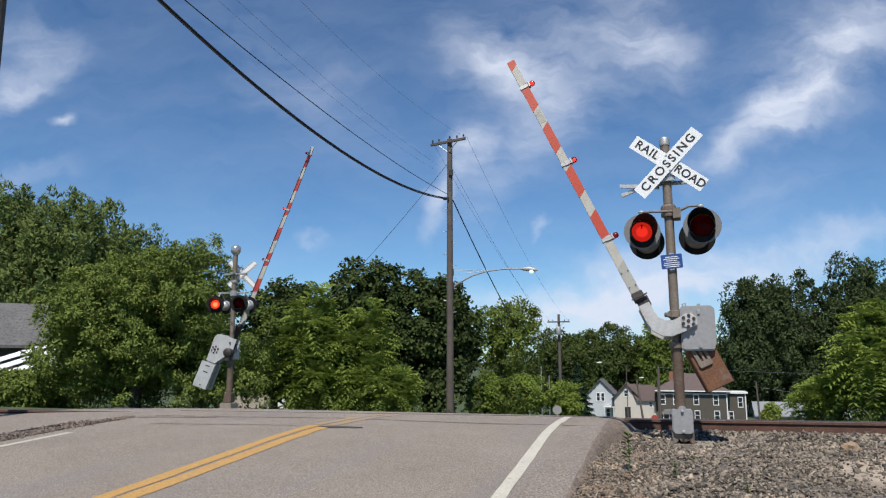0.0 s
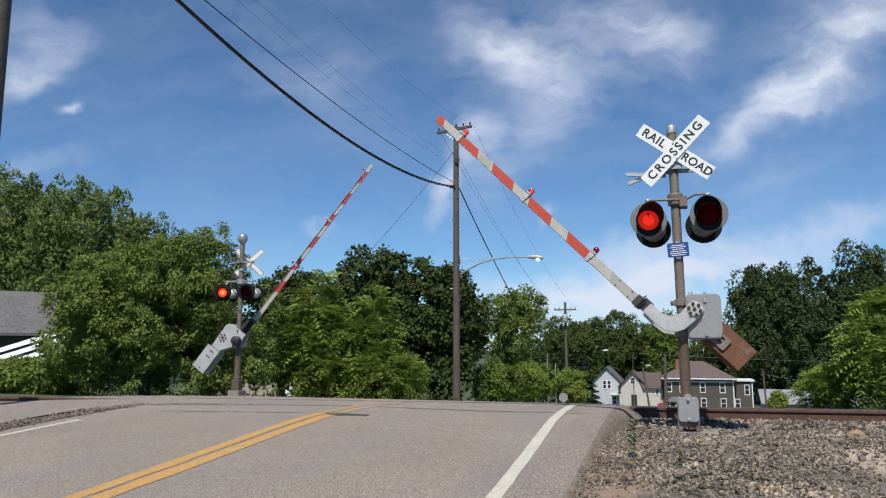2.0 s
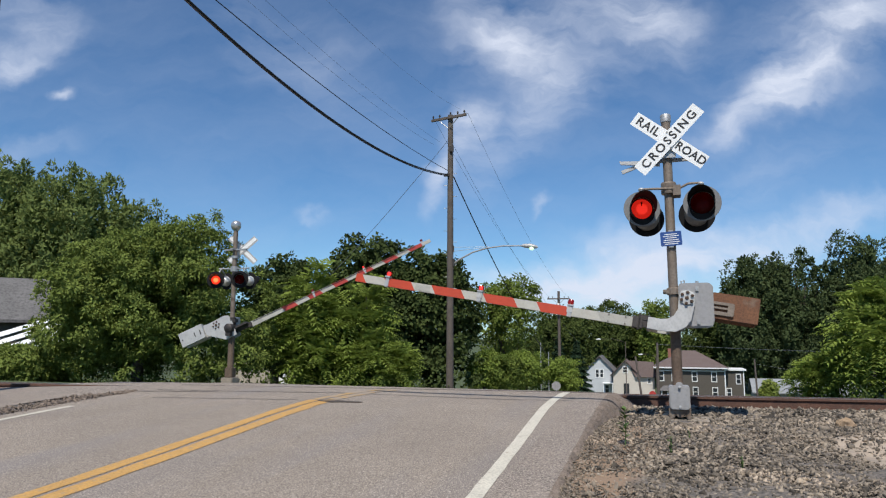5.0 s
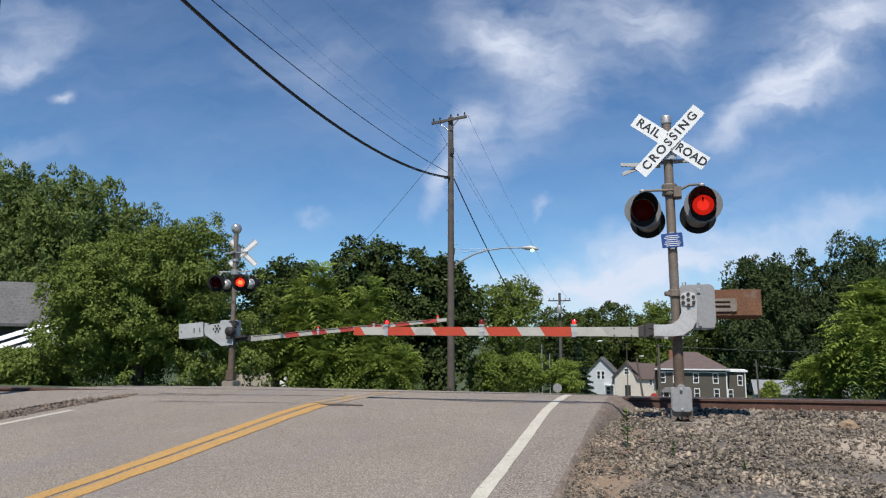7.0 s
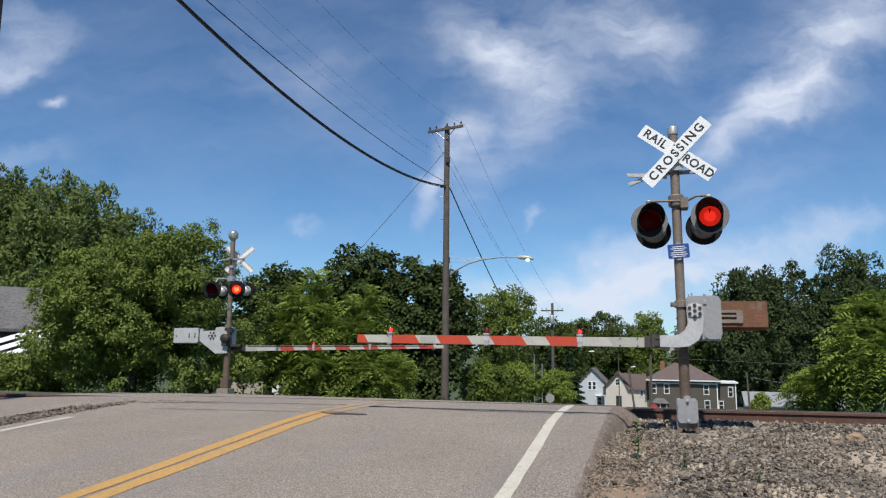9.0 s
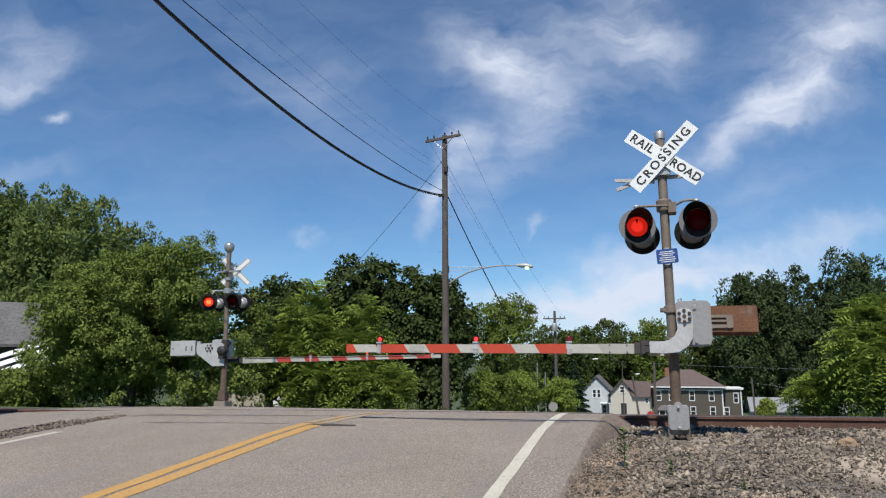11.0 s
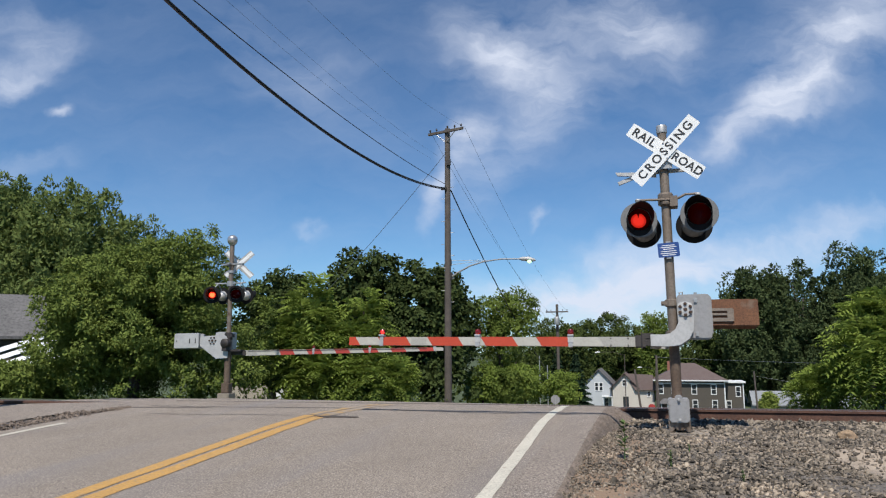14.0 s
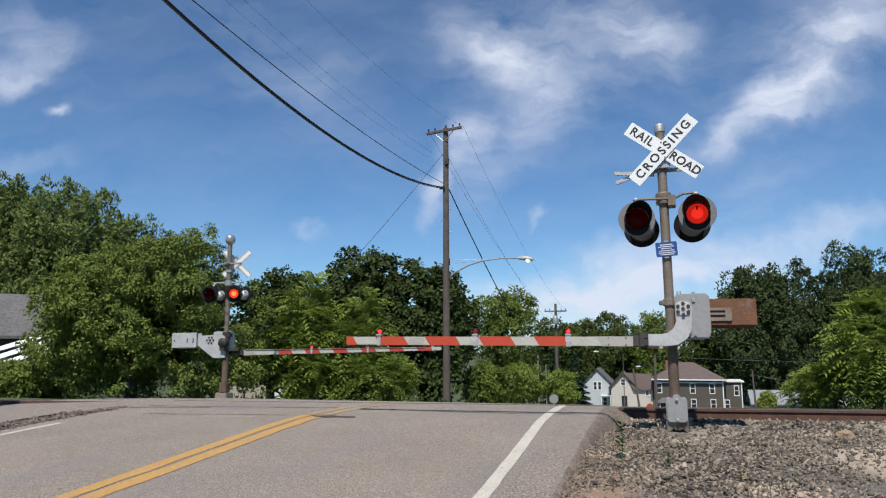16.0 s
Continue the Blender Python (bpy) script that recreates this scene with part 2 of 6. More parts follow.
def speckle(mat, scale, colour, at, strength):
    """Pale chips of stone worn bare in a paving."""
    t = mat.node_tree
    b = t.nodes["Principled BSDF"]
    col = b.inputs["Base Color"].links[0].from_socket
    coord = t.nodes.new("ShaderNodeTexCoord")
    chips, bare = t.nodes.new("ShaderNodeTexNoise"), t.nodes.new("ShaderNodeTexNoise")
    chips.inputs["Scale"].default_value, chips.inputs["Detail"].default_value = scale, 2
    bare.inputs["Scale"].default_value, bare.inputs["Detail"].default_value = 0.7, 4
    for n in (chips, bare):
        t.links.new(coord.outputs["Object"], n.inputs["Vector"])
    f = math_node(t, "MULTIPLY", math_node(t, "SUBTRACT", chips.outputs["Fac"], at), 9.0, True)
    f = math_node(t, "MULTIPLY", f, math_node(t, "MULTIPLY", bare.outputs["Fac"], 2 * strength, True))
    x = t.nodes.new("ShaderNodeMix")
    x.data_type = "RGBA"
    t.links.new(f, x.inputs[0])
    t.links.new(col, x.inputs[6])
    x.inputs[7].default_value = (*colour, 1)
    t.links.new(x.outputs[2], b.inputs["Base Color"])


speckle(ASPHALT, 78, (0.56, 0.485, 0.40), 0.55, 0.7)
speckle(APRON, 74, (0.56, 0.475, 0.40), 0.545, 0.7)
sandy(GRAVEL_BED, (((2.3, 7.6), (0.75, 1.1), (0.40, 0.32, 0.24)), ((-0.47, 7.3), (0.34, 2.2), (0.25, 0.17, 0.11))))
STONE = material("ballast_stone", (0.222, 0.181, 0.135), 0.85, dark=(0.112, 0.091, 0.07), scale=1.3, amount=0.7, stain=(0.31, 0.245, 0.18), stain_scale=0.9, stain_at=0.56, fine=90, fine_amount=0.3, bump=0.3, spread=0.85, island=True)
GRASS_GROUND = material("grassy_ground", (0.085, 0.11, 0.04), 0.95, dark=(0.05, 0.07, 0.025), scale=0.6, amount=0.8, fine=14, fine_amount=0.8, bump=0.8, bump_scale=12)
GALV = material("galvanised_steel", (0.44, 0.44, 0.43), 0.5, 0.55, dark=(0.33, 0.32, 0.31), scale=5, amount=0.6, fine=45, fine_amount=0.25, bump=0.08, stain=(0.30, 0.22, 0.15), stain_scale=4, stain_at=0.66)
PIPE = material("weathered_pipe", (0.24, 0.195, 0.155), 0.65, 0.25, dark=(0.15, 0.115, 0.088), scale=4, amount=0.8, fine=45, fine_amount=0.35, bump=0.12, stain=(0.11, 0.07, 0.045), stain_scale=3.5, stain_at=0.57)
GREY_PAINT = material("grey_paint", (0.315, 0.305, 0.30), 0.5, 0.1, dark=(0.28, 0.272, 0.262), scale=3, amount=0.6, fine=30, fine_amount=0.2, bump=0.05, stain=(0.33, 0.28, 0.23), stain_scale=5, stain_at=0.68)
SILVER = material("silver_paint", (0.47, 0.46, 0.44), 0.5, 0.2, dark=(0.34, 0.33, 0.315), scale=4, amount=0.6, fine=35, fine_amount=0.2, bump=0.05, stain=(0.36, 0.3, 0.24), stain_scale=6, stain_at=0.68)
RUST = material("rusty_steel", (0.20, 0.092, 0.046), 0.85, 0.2, dark=(0.125, 0.058, 0.034), scale=5, amount=0.8, fine=40, fine_amount=0.4, bump=0.3, stain=(0.20, 0.155, 0.115), stain_scale=3, stain_at=0.6)
RAIL_RUST = material("rail_side", (0.15, 0.075, 0.05), 0.85, 0.3, dark=(0.09, 0.05, 0.038), scale=6, amount=0.7, fine=40, fine_amount=0.4, bump=0.3)
RUST_DARK = material("dark_rust", (0.085, 0.05, 0.033), 0.8, 0.2, dark=(0.05, 0.03, 0.022), scale=12, amount=0.7, bump=0.2)
PIPE_RUSTY = material("rusty_pipe", (0.17, 0.12, 0.085), 0.75, 0.2, dark=(0.09, 0.058, 0.04), scale=3.5, amount=0.8, fine=40, fine_amount=0.4, bump=0.15, stain=(0.25, 0.21, 0.17), stain_scale=3, stain_at=0.6)
LAMP_SILVER = material("lamp_silver", (0.62, 0.61, 0.59), 0.3, 0.25, dark=(0.46, 0.45, 0.43), scale=5, amount=0.6, fine=35, fine_amount=0.2, bump=0.05)
BELL_METAL = material("bell_metal", (0.62, 0.61, 0.6), 0.28, 0.7, dark=(0.42, 0.41, 0.4), scale=6, amount=0.7, bump=0.05)
RAIL_HEAD = material("rail_head", (0.5, 0.47, 0.44), 0.35, 0.9, dark=(0.36, 0.3, 0.26), scale=3, amount=0.6, bump=0.03)
TIE = material("tie_wood", (0.17, 0.125, 0.095), 0.9, dark=(0.09, 0.066, 0.05), scale=6, amount=0.8, fine=40, fine_amount=0.6, bump=0.6, bump_scale=30, spread=0.25)
BLACK = material("black_paint", (0.012, 0.012, 0.013), 0.8, 0.0, dark=(0.008, 0.008, 0.009), scale=4, amount=0.6, bump=0.05, spec=0.2)
DARK_STEEL = material("dark_steel", (0.07, 0.06, 0.055), 0.6, 0.5, scale=8, amount=0.7, bump=0.2)
SIGN_WHITE = material("sign_white", (0.80, 0.80, 0.78), 0.4, dark=(0.72, 0.715, 0.69), scale=3, amount=0.5, fine=30, fine_amount=0.08, bump=0.0)
SIGN_BLACK = material("sign_black", (0.02, 0.02, 0.02), 0.5, bump=0.0)
SIGN_BLUE = material("sign_blue", (0.022, 0.068, 0.245), 0.4, dark=(0.018, 0.054, 0.2), bump=0.0)
ARM_WHITE = material("arm_white", (0.43, 0.41, 0.355), 0.5, dark=(0.32, 0.30, 0.255), scale=2.5, amount=0.7, fine=40, fine_amount=0.15, bump=0.05)
ARM_RED = material("arm_red", (0.45, 0.05, 0.015), 0.45, dark=(0.35, 0.04, 0.014), scale=3, amount=0.6, fine=40, fine_amount=0.12, bump=0.05)
ARM_RED_DEEP = material("arm_deep_red", (0.40, 0.045, 0.03), 0.45, dark=(0.31, 0.035, 0.026), scale=3, amount=0.6, fine=40, fine_amount=0.12, bump=0.05)
ARM_GREY = material("arm_grey", (0.36, 0.345, 0.30), 0.55, dark=(0.28, 0.27, 0.24), scale=3, amount=0.6, bump=0.05)
WOOD_POLE = material("pole_wood", (0.125, 0.102, 0.085), 0.9, dark=(0.075, 0.061, 0.052), scale=3, amount=0.7, fine=30, fine_amount=0.5, bump=0.5, bump_scale=25)
CABLE_BROWN = material("cable_brown", (0.13, 0.085, 0.075), 0.7, bump=0.0)
CABLE = material("cable_black", (0.02, 0.02, 0.022), 0.6, bump=0.0)
WIRE = material("wire_grey", (0.15, 0.165, 0.18), 0.5, 0.4, bump=0.0)
CONCRETE = material("concrete", (0.33, 0.275, 0.215), 0.9, dark=(0.23, 0.195, 0.155), scale=5, amount=0.7, fine=50, fine_amount=0.4, bump=0.4)
RED_GLASS = tinted_glass("red_lens", (0.80, 0.05, 0.035), 0.008)
RED_CAP = tinted_glass("red_cap", (0.85, 0.05, 0.04), 0.12)


def murky(mat, colour, amount):
    """Gives clear tinted plastic a body colour of its own."""
    t = mat.node_tree
    out = t.nodes["Material Output"]
    clear = out.inputs[0].links[0].from_socket
    body, mx = t.nodes.new("ShaderNodeBsdfDiffuse"), t.nodes.new("ShaderNodeMixShader")
    body.inputs[0].default_value, mx.inputs[0].default_value = (*colour, 1), amount
    t.links.new(clear, mx.inputs[1]), t.links.new(body.outputs[0], mx.inputs[2])
    t.links.new(mx.outputs[0], out.inputs[0])


murky(RED_CAP, (0.20, 0.012, 0.01), 0.45)
REFLECTOR = material("lamp_reflector", (0.16, 0.15, 0.15), 0.7, dark=(0.10, 0.095, 0.095), scale=12, amount=0.6, bump=0.0)
BULB = glow_material("lit_bulb", (1.0, 0.58, 0.43), 0.86)
BULB_RIM = glow_material("lit_bulb_rim", (1.0, 0.5, 0.38), 0.46)
BULB_FAR = glow_material("lit_bulb_warm", (1.0, 0.9, 0.4), 7.0)
BULB_FAR_RIM = glow_material("lit_bulb_warm_rim", (1.0, 0.7, 0.4), 1.3)
SMALL_BULB = glow_material("lit_marker", (1.0, 0.6, 0.5), 3.2)
STREET_GLASS = glow_material("street_lamp_glass", (0.65, 1.0, 0.62), 0.8)
BARK = material("bark", (0.13, 0.10, 0.08), 0.95, dark=(0.07, 0.055, 0.045), scale=3, amount=0.8, fine=25, fine_amount=0.6, bump=0.8, bump_scale=15)
LEAF_BUSH = leaf_material("leaf_bush", (0.105, 0.146, 0.035), (0.21, 0.258, 0.063), 0.26)
LEAF_SUMAC = leaf_material("leaf_compound", (0.15, 0.21, 0.04), (0.255, 0.32, 0.07), 0.36)
LEAF_MAPLE = leaf_material("leaf_maple", (0.038, 0.056, 0.019), (0.082, 0.108, 0.034), 0.2)
LEAF_TALL = leaf_material("leaf_tall", (0.042, 0.062, 0.026), (0.088, 0.115, 0.046), 0.2)
LEAF_BACK = leaf_material("leaf_back", (0.105, 0.148, 0.048), (0.205, 0.25, 0.078), 0.32)
LEAF_AIRY = leaf_material("leaf_airy", (0.10, 0.145, 0.03), (0.19, 0.238, 0.055), 0.34)
LEAF_FAR = leaf_material("leaf_far", (0.048, 0.07, 0.02), (0.098, 0.124, 0.035), 0.24)
LEAF_SPRUCE = leaf_material("leaf_spruce", (0.022, 0.045, 0.026), (0.045, 0.075, 0.04), 0.15)
LEAF_YELLOW = leaf_material("leaf_yellow", (0.19, 0.24, 0.05), (0.31, 0.35, 0.09), 0.4)
ROOF_BROWN = material("roof_brown", (0.135, 0.102, 0.092), 0.9, dark=(0.12, 0.08, 0.07), scale=1.2, amount=0.6, fine=9, fine_amount=0.5, bump=0.4, bump_scale=8)
ROOF_GREY = material("roof_grey", (0.15, 0.142, 0.138), 0.9, dark=(0.10, 0.096, 0.093), scale=1.0, amount=0.6, fine=8, fine_amount=0.5, bump=0.4, bump_scale=8)
ROOF_PALE = material("roof_pale", (0.26, 0.27, 0.275), 0.8, dark=(0.20, 0.205, 0.21), scale=0.6, amount=0.6, bump=0.1)
WALL_DARK = material("wall_dark_siding", (0.092, 0.079, 0.062), 0.8, dark=(0.074, 0.063, 0.05), scale=0.7, amount=0.6, fine=6, fine_amount=0.25, bump=0.2, bump_scale=6)
WALL_CREAM = material("wall_cream", (0.54, 0.50, 0.43), 0.8, dark=(0.46, 0.42, 0.36), scale=0.7, amount=0.5, fine=6, fine_amount=0.2, bump=0.2, bump_scale=6)
WALL_WHITE = material("wall_white", (0.48, 0.50, 0.51), 0.75, dark=(0.41, 0.43, 0.44), scale=0.7, amount=0.5, fine=6, fine_amount=0.15, bump=0.1, bump_scale=6)
WALL_BEIGE = material("wall_beige", (0.45, 0.40, 0.32), 0.85, scale=0.8, amount=0.4, bump=0.2)
TRIM_WHITE = material("trim_white", (0.78, 0.78, 0.76), 0.6, dark=(0.66, 0.66, 0.64), scale=1.5, amount=0.4, bump=0.0)
PANE = material("window_pane", (0.03, 0.035, 0.04), 0.1, dark=(0.02, 0.024, 0.028), bump=0.0, spec=0.7)
BRICK_RED = material("chimney_brick", (0.28, 0.12, 0.08), 0.9, scale=3, amount=0.6, bump=0.3)
WHITE_PANEL = material("white_panel", (0.78, 0.79, 0.80), 0.4, dark=(0.66, 0.67, 0.68), scale=2, amount=0.4, bump=0.0)
WEED = material("weed_green", (0.09, 0.15, 0.03), 0.7, dark=(0.06, 0.10, 0.02), scale=9, amount=0.6, bump=0.0)
ROCK_TAN = material("tan_rock", (0.36, 0.25, 0.15), 0.9, dark=(0.22, 0.15, 0.1), scale=9, amount=0.7, bump=0.5)
RED_PLASTIC = material("red_marker_paint", (0.45, 0.05, 0.04), 0.5, bump=0.0)

# ---- building blocks ----


class Shape:
    """Collects simple solids into one mesh."""

    def __init__(self):
        self.v, self.f = [], []

    def add(self, verts, faces):
        n = len(self.v)
        self.v += [tuple(p) for p in verts]
        self.f += [tuple(i + n for i in f) for f in faces]
        return self

    def box(self, x0, x1, y0, y1, z0, z1, m=None):
        pts = [Vector(p) for p in ((x0, y0, z0), (x1, y0, z0), (x1, y1, z0), (x0, y1, z0), (x0, y0, z1), (x1, y0, z1), (x1, y1, z1), (x0, y1, z1))]
        if m is not None:
            pts = [m @ p for p in pts]
        return self.add(pts, [(3, 2, 1, 0), (4, 5, 6, 7), (0, 1, 5, 4), (1, 2, 6, 5), (2, 3, 7, 6), (3, 0, 4, 7)])

    def tube(self, points, radii, seg=12, caps=True):
        pts = [Vector(p) for p in points]
        if isinstance(radii, (int, float)):
            radii = [radii] * len(pts)
        verts, faces = [], []
        for i, p in enumerate(pts):
            d = (pts[min(i + 1, len(pts) - 1)] - pts[max(i - 1, 0)]).normalized()
            side = d.cross(Vector((0, 0, 1)) if abs(d.z) < 0.9 else Vector((0, 1, 0))).normalized()
            up = side.cross(d)
            for k in range(seg):
                a = 2 * math.pi * k / seg
                verts.append(p + (side * math.cos(a) + up * math.sin(a)) * radii[i])
        for i in range(len(pts) - 1):
            for k in range(seg):
                a, b = i * seg + k, i * seg + (k + 1) % seg
                faces.append((b, a, a + seg, b + seg))
        if caps:
            faces.append(tuple(range(seg)))
            faces.append(tuple(reversed(range((len(pts) - 1) * seg, len(pts) * seg))))
        return self.add(verts, faces)

    def plate(self, outline, axis, a, b):
        """A flat outline (two coordinates each) given depth from a to b along an axis."""
        n, verts = len(outline), []
        for d in (a, b):
            for p, q in outline:
                verts.append({"x": (d, p, q), "y": (p, d, q), "z": (p, q, d)}[axis])
        faces = [tuple(range(n)), tuple(reversed(range(n, 2 * n)))]
        faces += [(i, i + n, (i + 1) % n + n, (i + 1) % n) for i in range(n)]
        return self.add(verts, faces)

    def lathe(self, profile, centre, axis="y", seg=28, m=None):
        """A profile of (radius, distance along the axis) turned round it."""
        verts, faces, c = [], [], Vector(centre)
        for r, d in profile:
            for k in range(seg):
                a = 2 * math.pi * k / seg
                p = Vector({"y": (r * math.cos(a), d, r * math.sin(a)), "z": (r * math.cos(a), r * math.sin(a), d), "x": (d, r * math.cos(a), r * math.sin(a))}[axis])
                verts.append(c + (m @ p if m is not None else p))
        for i in range(len(profile) - 1):
            for k in range(seg):
                a, b = i * seg + k, i * seg + (k + 1) % seg
                faces.append((a, b, b + seg, a + seg))
        return self.add(verts, faces)

    def mesh(self, name, mat, bevel=0.0, smooth=False):
        bm = bmesh.new()
        vs = [bm.verts.new(p) for p in self.v]
        for f in self.f:
            try:
                bm.faces.new([vs[i] for i in f])
            except ValueError:
                pass
        bmesh.ops.recalc_face_normals(bm, faces=bm.faces)
        if bevel:
            sharp = [e for e in bm.edges if len(e.link_faces) == 2 and e.calc_face_angle(0) > 0.6]
            bmesh.ops.bevel(bm, geom=sharp, offset=bevel, segments=2, affect="EDGES", clamp_overlap=True)
        me = bpy.data.meshes.new(name)
        bm.to_mesh(me)
        bm.free()
        me.materials.append(mat)
        if smooth:
            me.polygons.foreach_set("use_smooth", [True] * len(me.polygons))
            me.set_sharp_from_angle(angle=radians(38))
        return me


def part(name, shape, mat, parent, label="", bevel=0.0, smooth=False, m=None):
    """One mesh object under a thing or under a part."""
    ob = new(name, shape.mesh(name, mat, bevel, smooth))
    ob.parent = parent
    if m is not None:
        ob.matrix_basis = m
    return tagged(ob, label) if label else ob


def thing(name, m, label, category, group="", kind=""):
    ob = new(name)
    ob.matrix_basis = m
    return tagged(ob, label, category, group, kind)


def solid(name, shape, mat, label, category, group="", kind="", bevel=0.0, smooth=False):
    return tagged(new(name, shape.mesh(name, mat, bevel, smooth)), label, category, group, kind)


def mesh_of(name, verts, quads, mat, smooth=False):
    """A mesh from arrays of corners and quads."""
    me = bpy.data.meshes.new(name)
    verts, quads = np.asarray(verts, np.float32), np.asarray(quads, np.int32)
    me.vertices.add(len(verts))
    me.vertices.foreach_set("co", verts.ravel())
    me.loops.add(quads.size)
    me.loops.foreach_set("vertex_index", quads.ravel())
    me.polygons.add(len(quads))
    me.polygons.foreach_set("loop_start", np.arange(0, quads.size, quads.shape[1], dtype=np.int32))
    me.update(calc_edges=True)
    me.validate()
    if smooth:
        me.polygons.foreach_set("use_smooth", [True] * len(me.polygons))
    me.materials.append(mat)
    return me


# ---- ground, road, track ----


def bend(v, pairs):
    """Smooth line through pairs of place and height."""
    return np.interp(v, [a for a, _ in pairs], [b for _, b in pairs])


ROAD_LINE = [(-60, -2.6), (-20, -1.45), (-6, -0.75), (0, -0.39), (5, -0.06), (8.2, 0.145), (9.3, 0.2), (10.4, 0.232), (11.4, 0.245), (12.2, 0.21), (13.2, 0.12), (15.5, -0.09), (19, -0.42), (36, -1.9), (80, -5.6), (147, -10.9), (260, -13.2), (4000, -13.2)]


def road_z(y):
    y = np.asarray(y, float)
    return (bend(y - 0.4, ROAD_LINE) + bend(y, ROAD_LINE) + bend(y + 0.4, ROAD_LINE)) / 3


def rail_y(x):
    """Where the nearer rail runs."""
    return 11.62 + 0.1 * np.asarray(x, float)


def ground_z(x, y):
    """Height of the open ground: the verges lie under the road, the track bed runs level across."""
    x, y = np.asarray(x, float), np.asarray(y, float)
    low = road_z(y) - 0.035
    off = np.abs(y - (rail_y(x) + 0.75)) / 4.2
    bed = np.clip(1.6 - off * 1.2, 0, 1)
    z = low * (1 - bed) + (0.012 - 0.085 * np.clip(y - rail_y(x) - 0.4, 0, 9)) * bed
    # gravel verge before the track falls gently away to the right
    right = np.clip((x + 0.6) / 6, 0, 1)
    front = np.clip((rail_y(x) - y) / 3, 0, 1)
    z = z + 0.06 * right * front
    # ballast heaped against the nearer rail
    z = z + 0.055 * np.exp(-(((y - rail_y(x) + 0.6) / 0.5) ** 2)) * np.clip((x + 0.9) / 0.5, 0, 1)
    # the valley climbs again beyond the houses
    z = z + np.clip((y - 175) / 220, 0, 1) * 9
    return z


def strip(name, x0, x1, ys, mat, lift, label, category, kind="structure", wobble=0.0, parent=None, thick=0.0, cross=None, path=None):
    """A strip of paving along the road, following its rise; its edges may be uneven, and path shifts them sideways along the way."""
    xs = cross if cross is not None else np.linspace(0, 1, 9)
    rng = np.random.default_rng(len(name) * 7 + int(abs(x0) * 10))
    verts = []
    for y in ys:
        shift = float(bend(y, path)) if path else 0.0
        a = x0 + shift + (rng.normal(0, wobble) if wobble else 0)
        b = x1 + shift + (rng.normal(0, wobble) if wobble else 0)
        for s in xs:
            verts.append((a + (b - a) * s, y, float(road_z(y)) + lift))
    n, quads = len(xs), []
    for i in range(len(ys) - 1):
        for k in range(n - 1):
            quads.append((i * n + k, i * n + k + 1, (i + 1) * n + k + 1, (i + 1) * n + k))
    if thick:
        c = len(verts)
        verts += [(x, y, z - thick) for x, y, z in verts]
        for i in range(len(ys) - 1):
            quads.append((i * n, (i + 1) * n, c + (i + 1) * n, c + i * n))
            quads.append((i * n + n - 1, c + i * n + n - 1, c + (i + 1) * n + n - 1, (i + 1) * n + n - 1))
        m = (len(ys) - 1) * n
        for k in range(n - 1):
            quads.append((k, c + k, c + k + 1, k + 1))
            quads.append((m + k, m + k + 1, c + m + k + 1, c + m + k))
    ob = new(name, mesh_of(name, verts, quads, mat, True))
    ob.data.set_sharp_from_angle(angle=radians(40))
    if parent:
        ob.parent = parent
        return tagged(ob, label)
    return tagged(ob, label, category, "", kind)


def make_ground():
    xs = np.unique(np.concatenate([-np.geomspace(14, 1500, 26), np.linspace(-14, 8, 89), np.geomspace(8, 1500, 28)]))
    ys = np.unique(np.concatenate([-np.geomspace(6, 800, 18), np.linspace(-6, 22, 113), np.geomspace(22, 2500, 50)]))
    gx, gy = np.meshgrid(xs, ys)
    gz = ground_z(gx, gy)
    near = np.exp(-((gx - 2) ** 2 + (gy - 9) ** 2) / 90)
    bumps = np.array([noise.fractal(Vector((x * 1.3, y * 1.3, 0)), 1.0, 2.0, 3) for x, y in zip(gx.ravel(), gy.ravel())]).reshape(gx.shape)
    inside = np.clip((np.abs(gx + 4.45) - 3.1) / 0.5, 0, 1)
    gz = gz + bumps * 0.035 * near * inside - 0.12 * (1 - inside)
    n = len(xs)
    i, k = np.meshgrid(np.arange(len(ys) - 1), np.arange(n - 1), indexing="ij")
    quads = np.stack([i * n + k, i * n + k + 1, (i + 1) * n + k + 1, (i + 1) * n + k], -1).reshape(-1, 4)
    me = mesh_of("ground", np.stack([gx, gy, gz], -1).reshape(-1, 3), quads, GRASS_GROUND, True)
    me.materials.append(GRAVEL_BED)
    cx, cy = (gx[:-1, :-1] + gx[1:, 1:]) / 2, (gy[:-1, :-1] + gy[1:, 1:]) / 2
    gravel = (np.abs(cy - rail_y(cx) - 0.7) < 3.6) | ((cx > -1.5) & (cx < 9) & (cy < 12) & (cy > -12)) | ((cx < -7.5) & (cx > -10) & (cy < 13) & (cy > 3))
    me.polygons.foreach_set("material_index", gravel.ravel().astype(np.int32))
    return tagged(new("ground", me), "gravel and grassy ground falling away beyond the tracks", "ground", "", "structure")


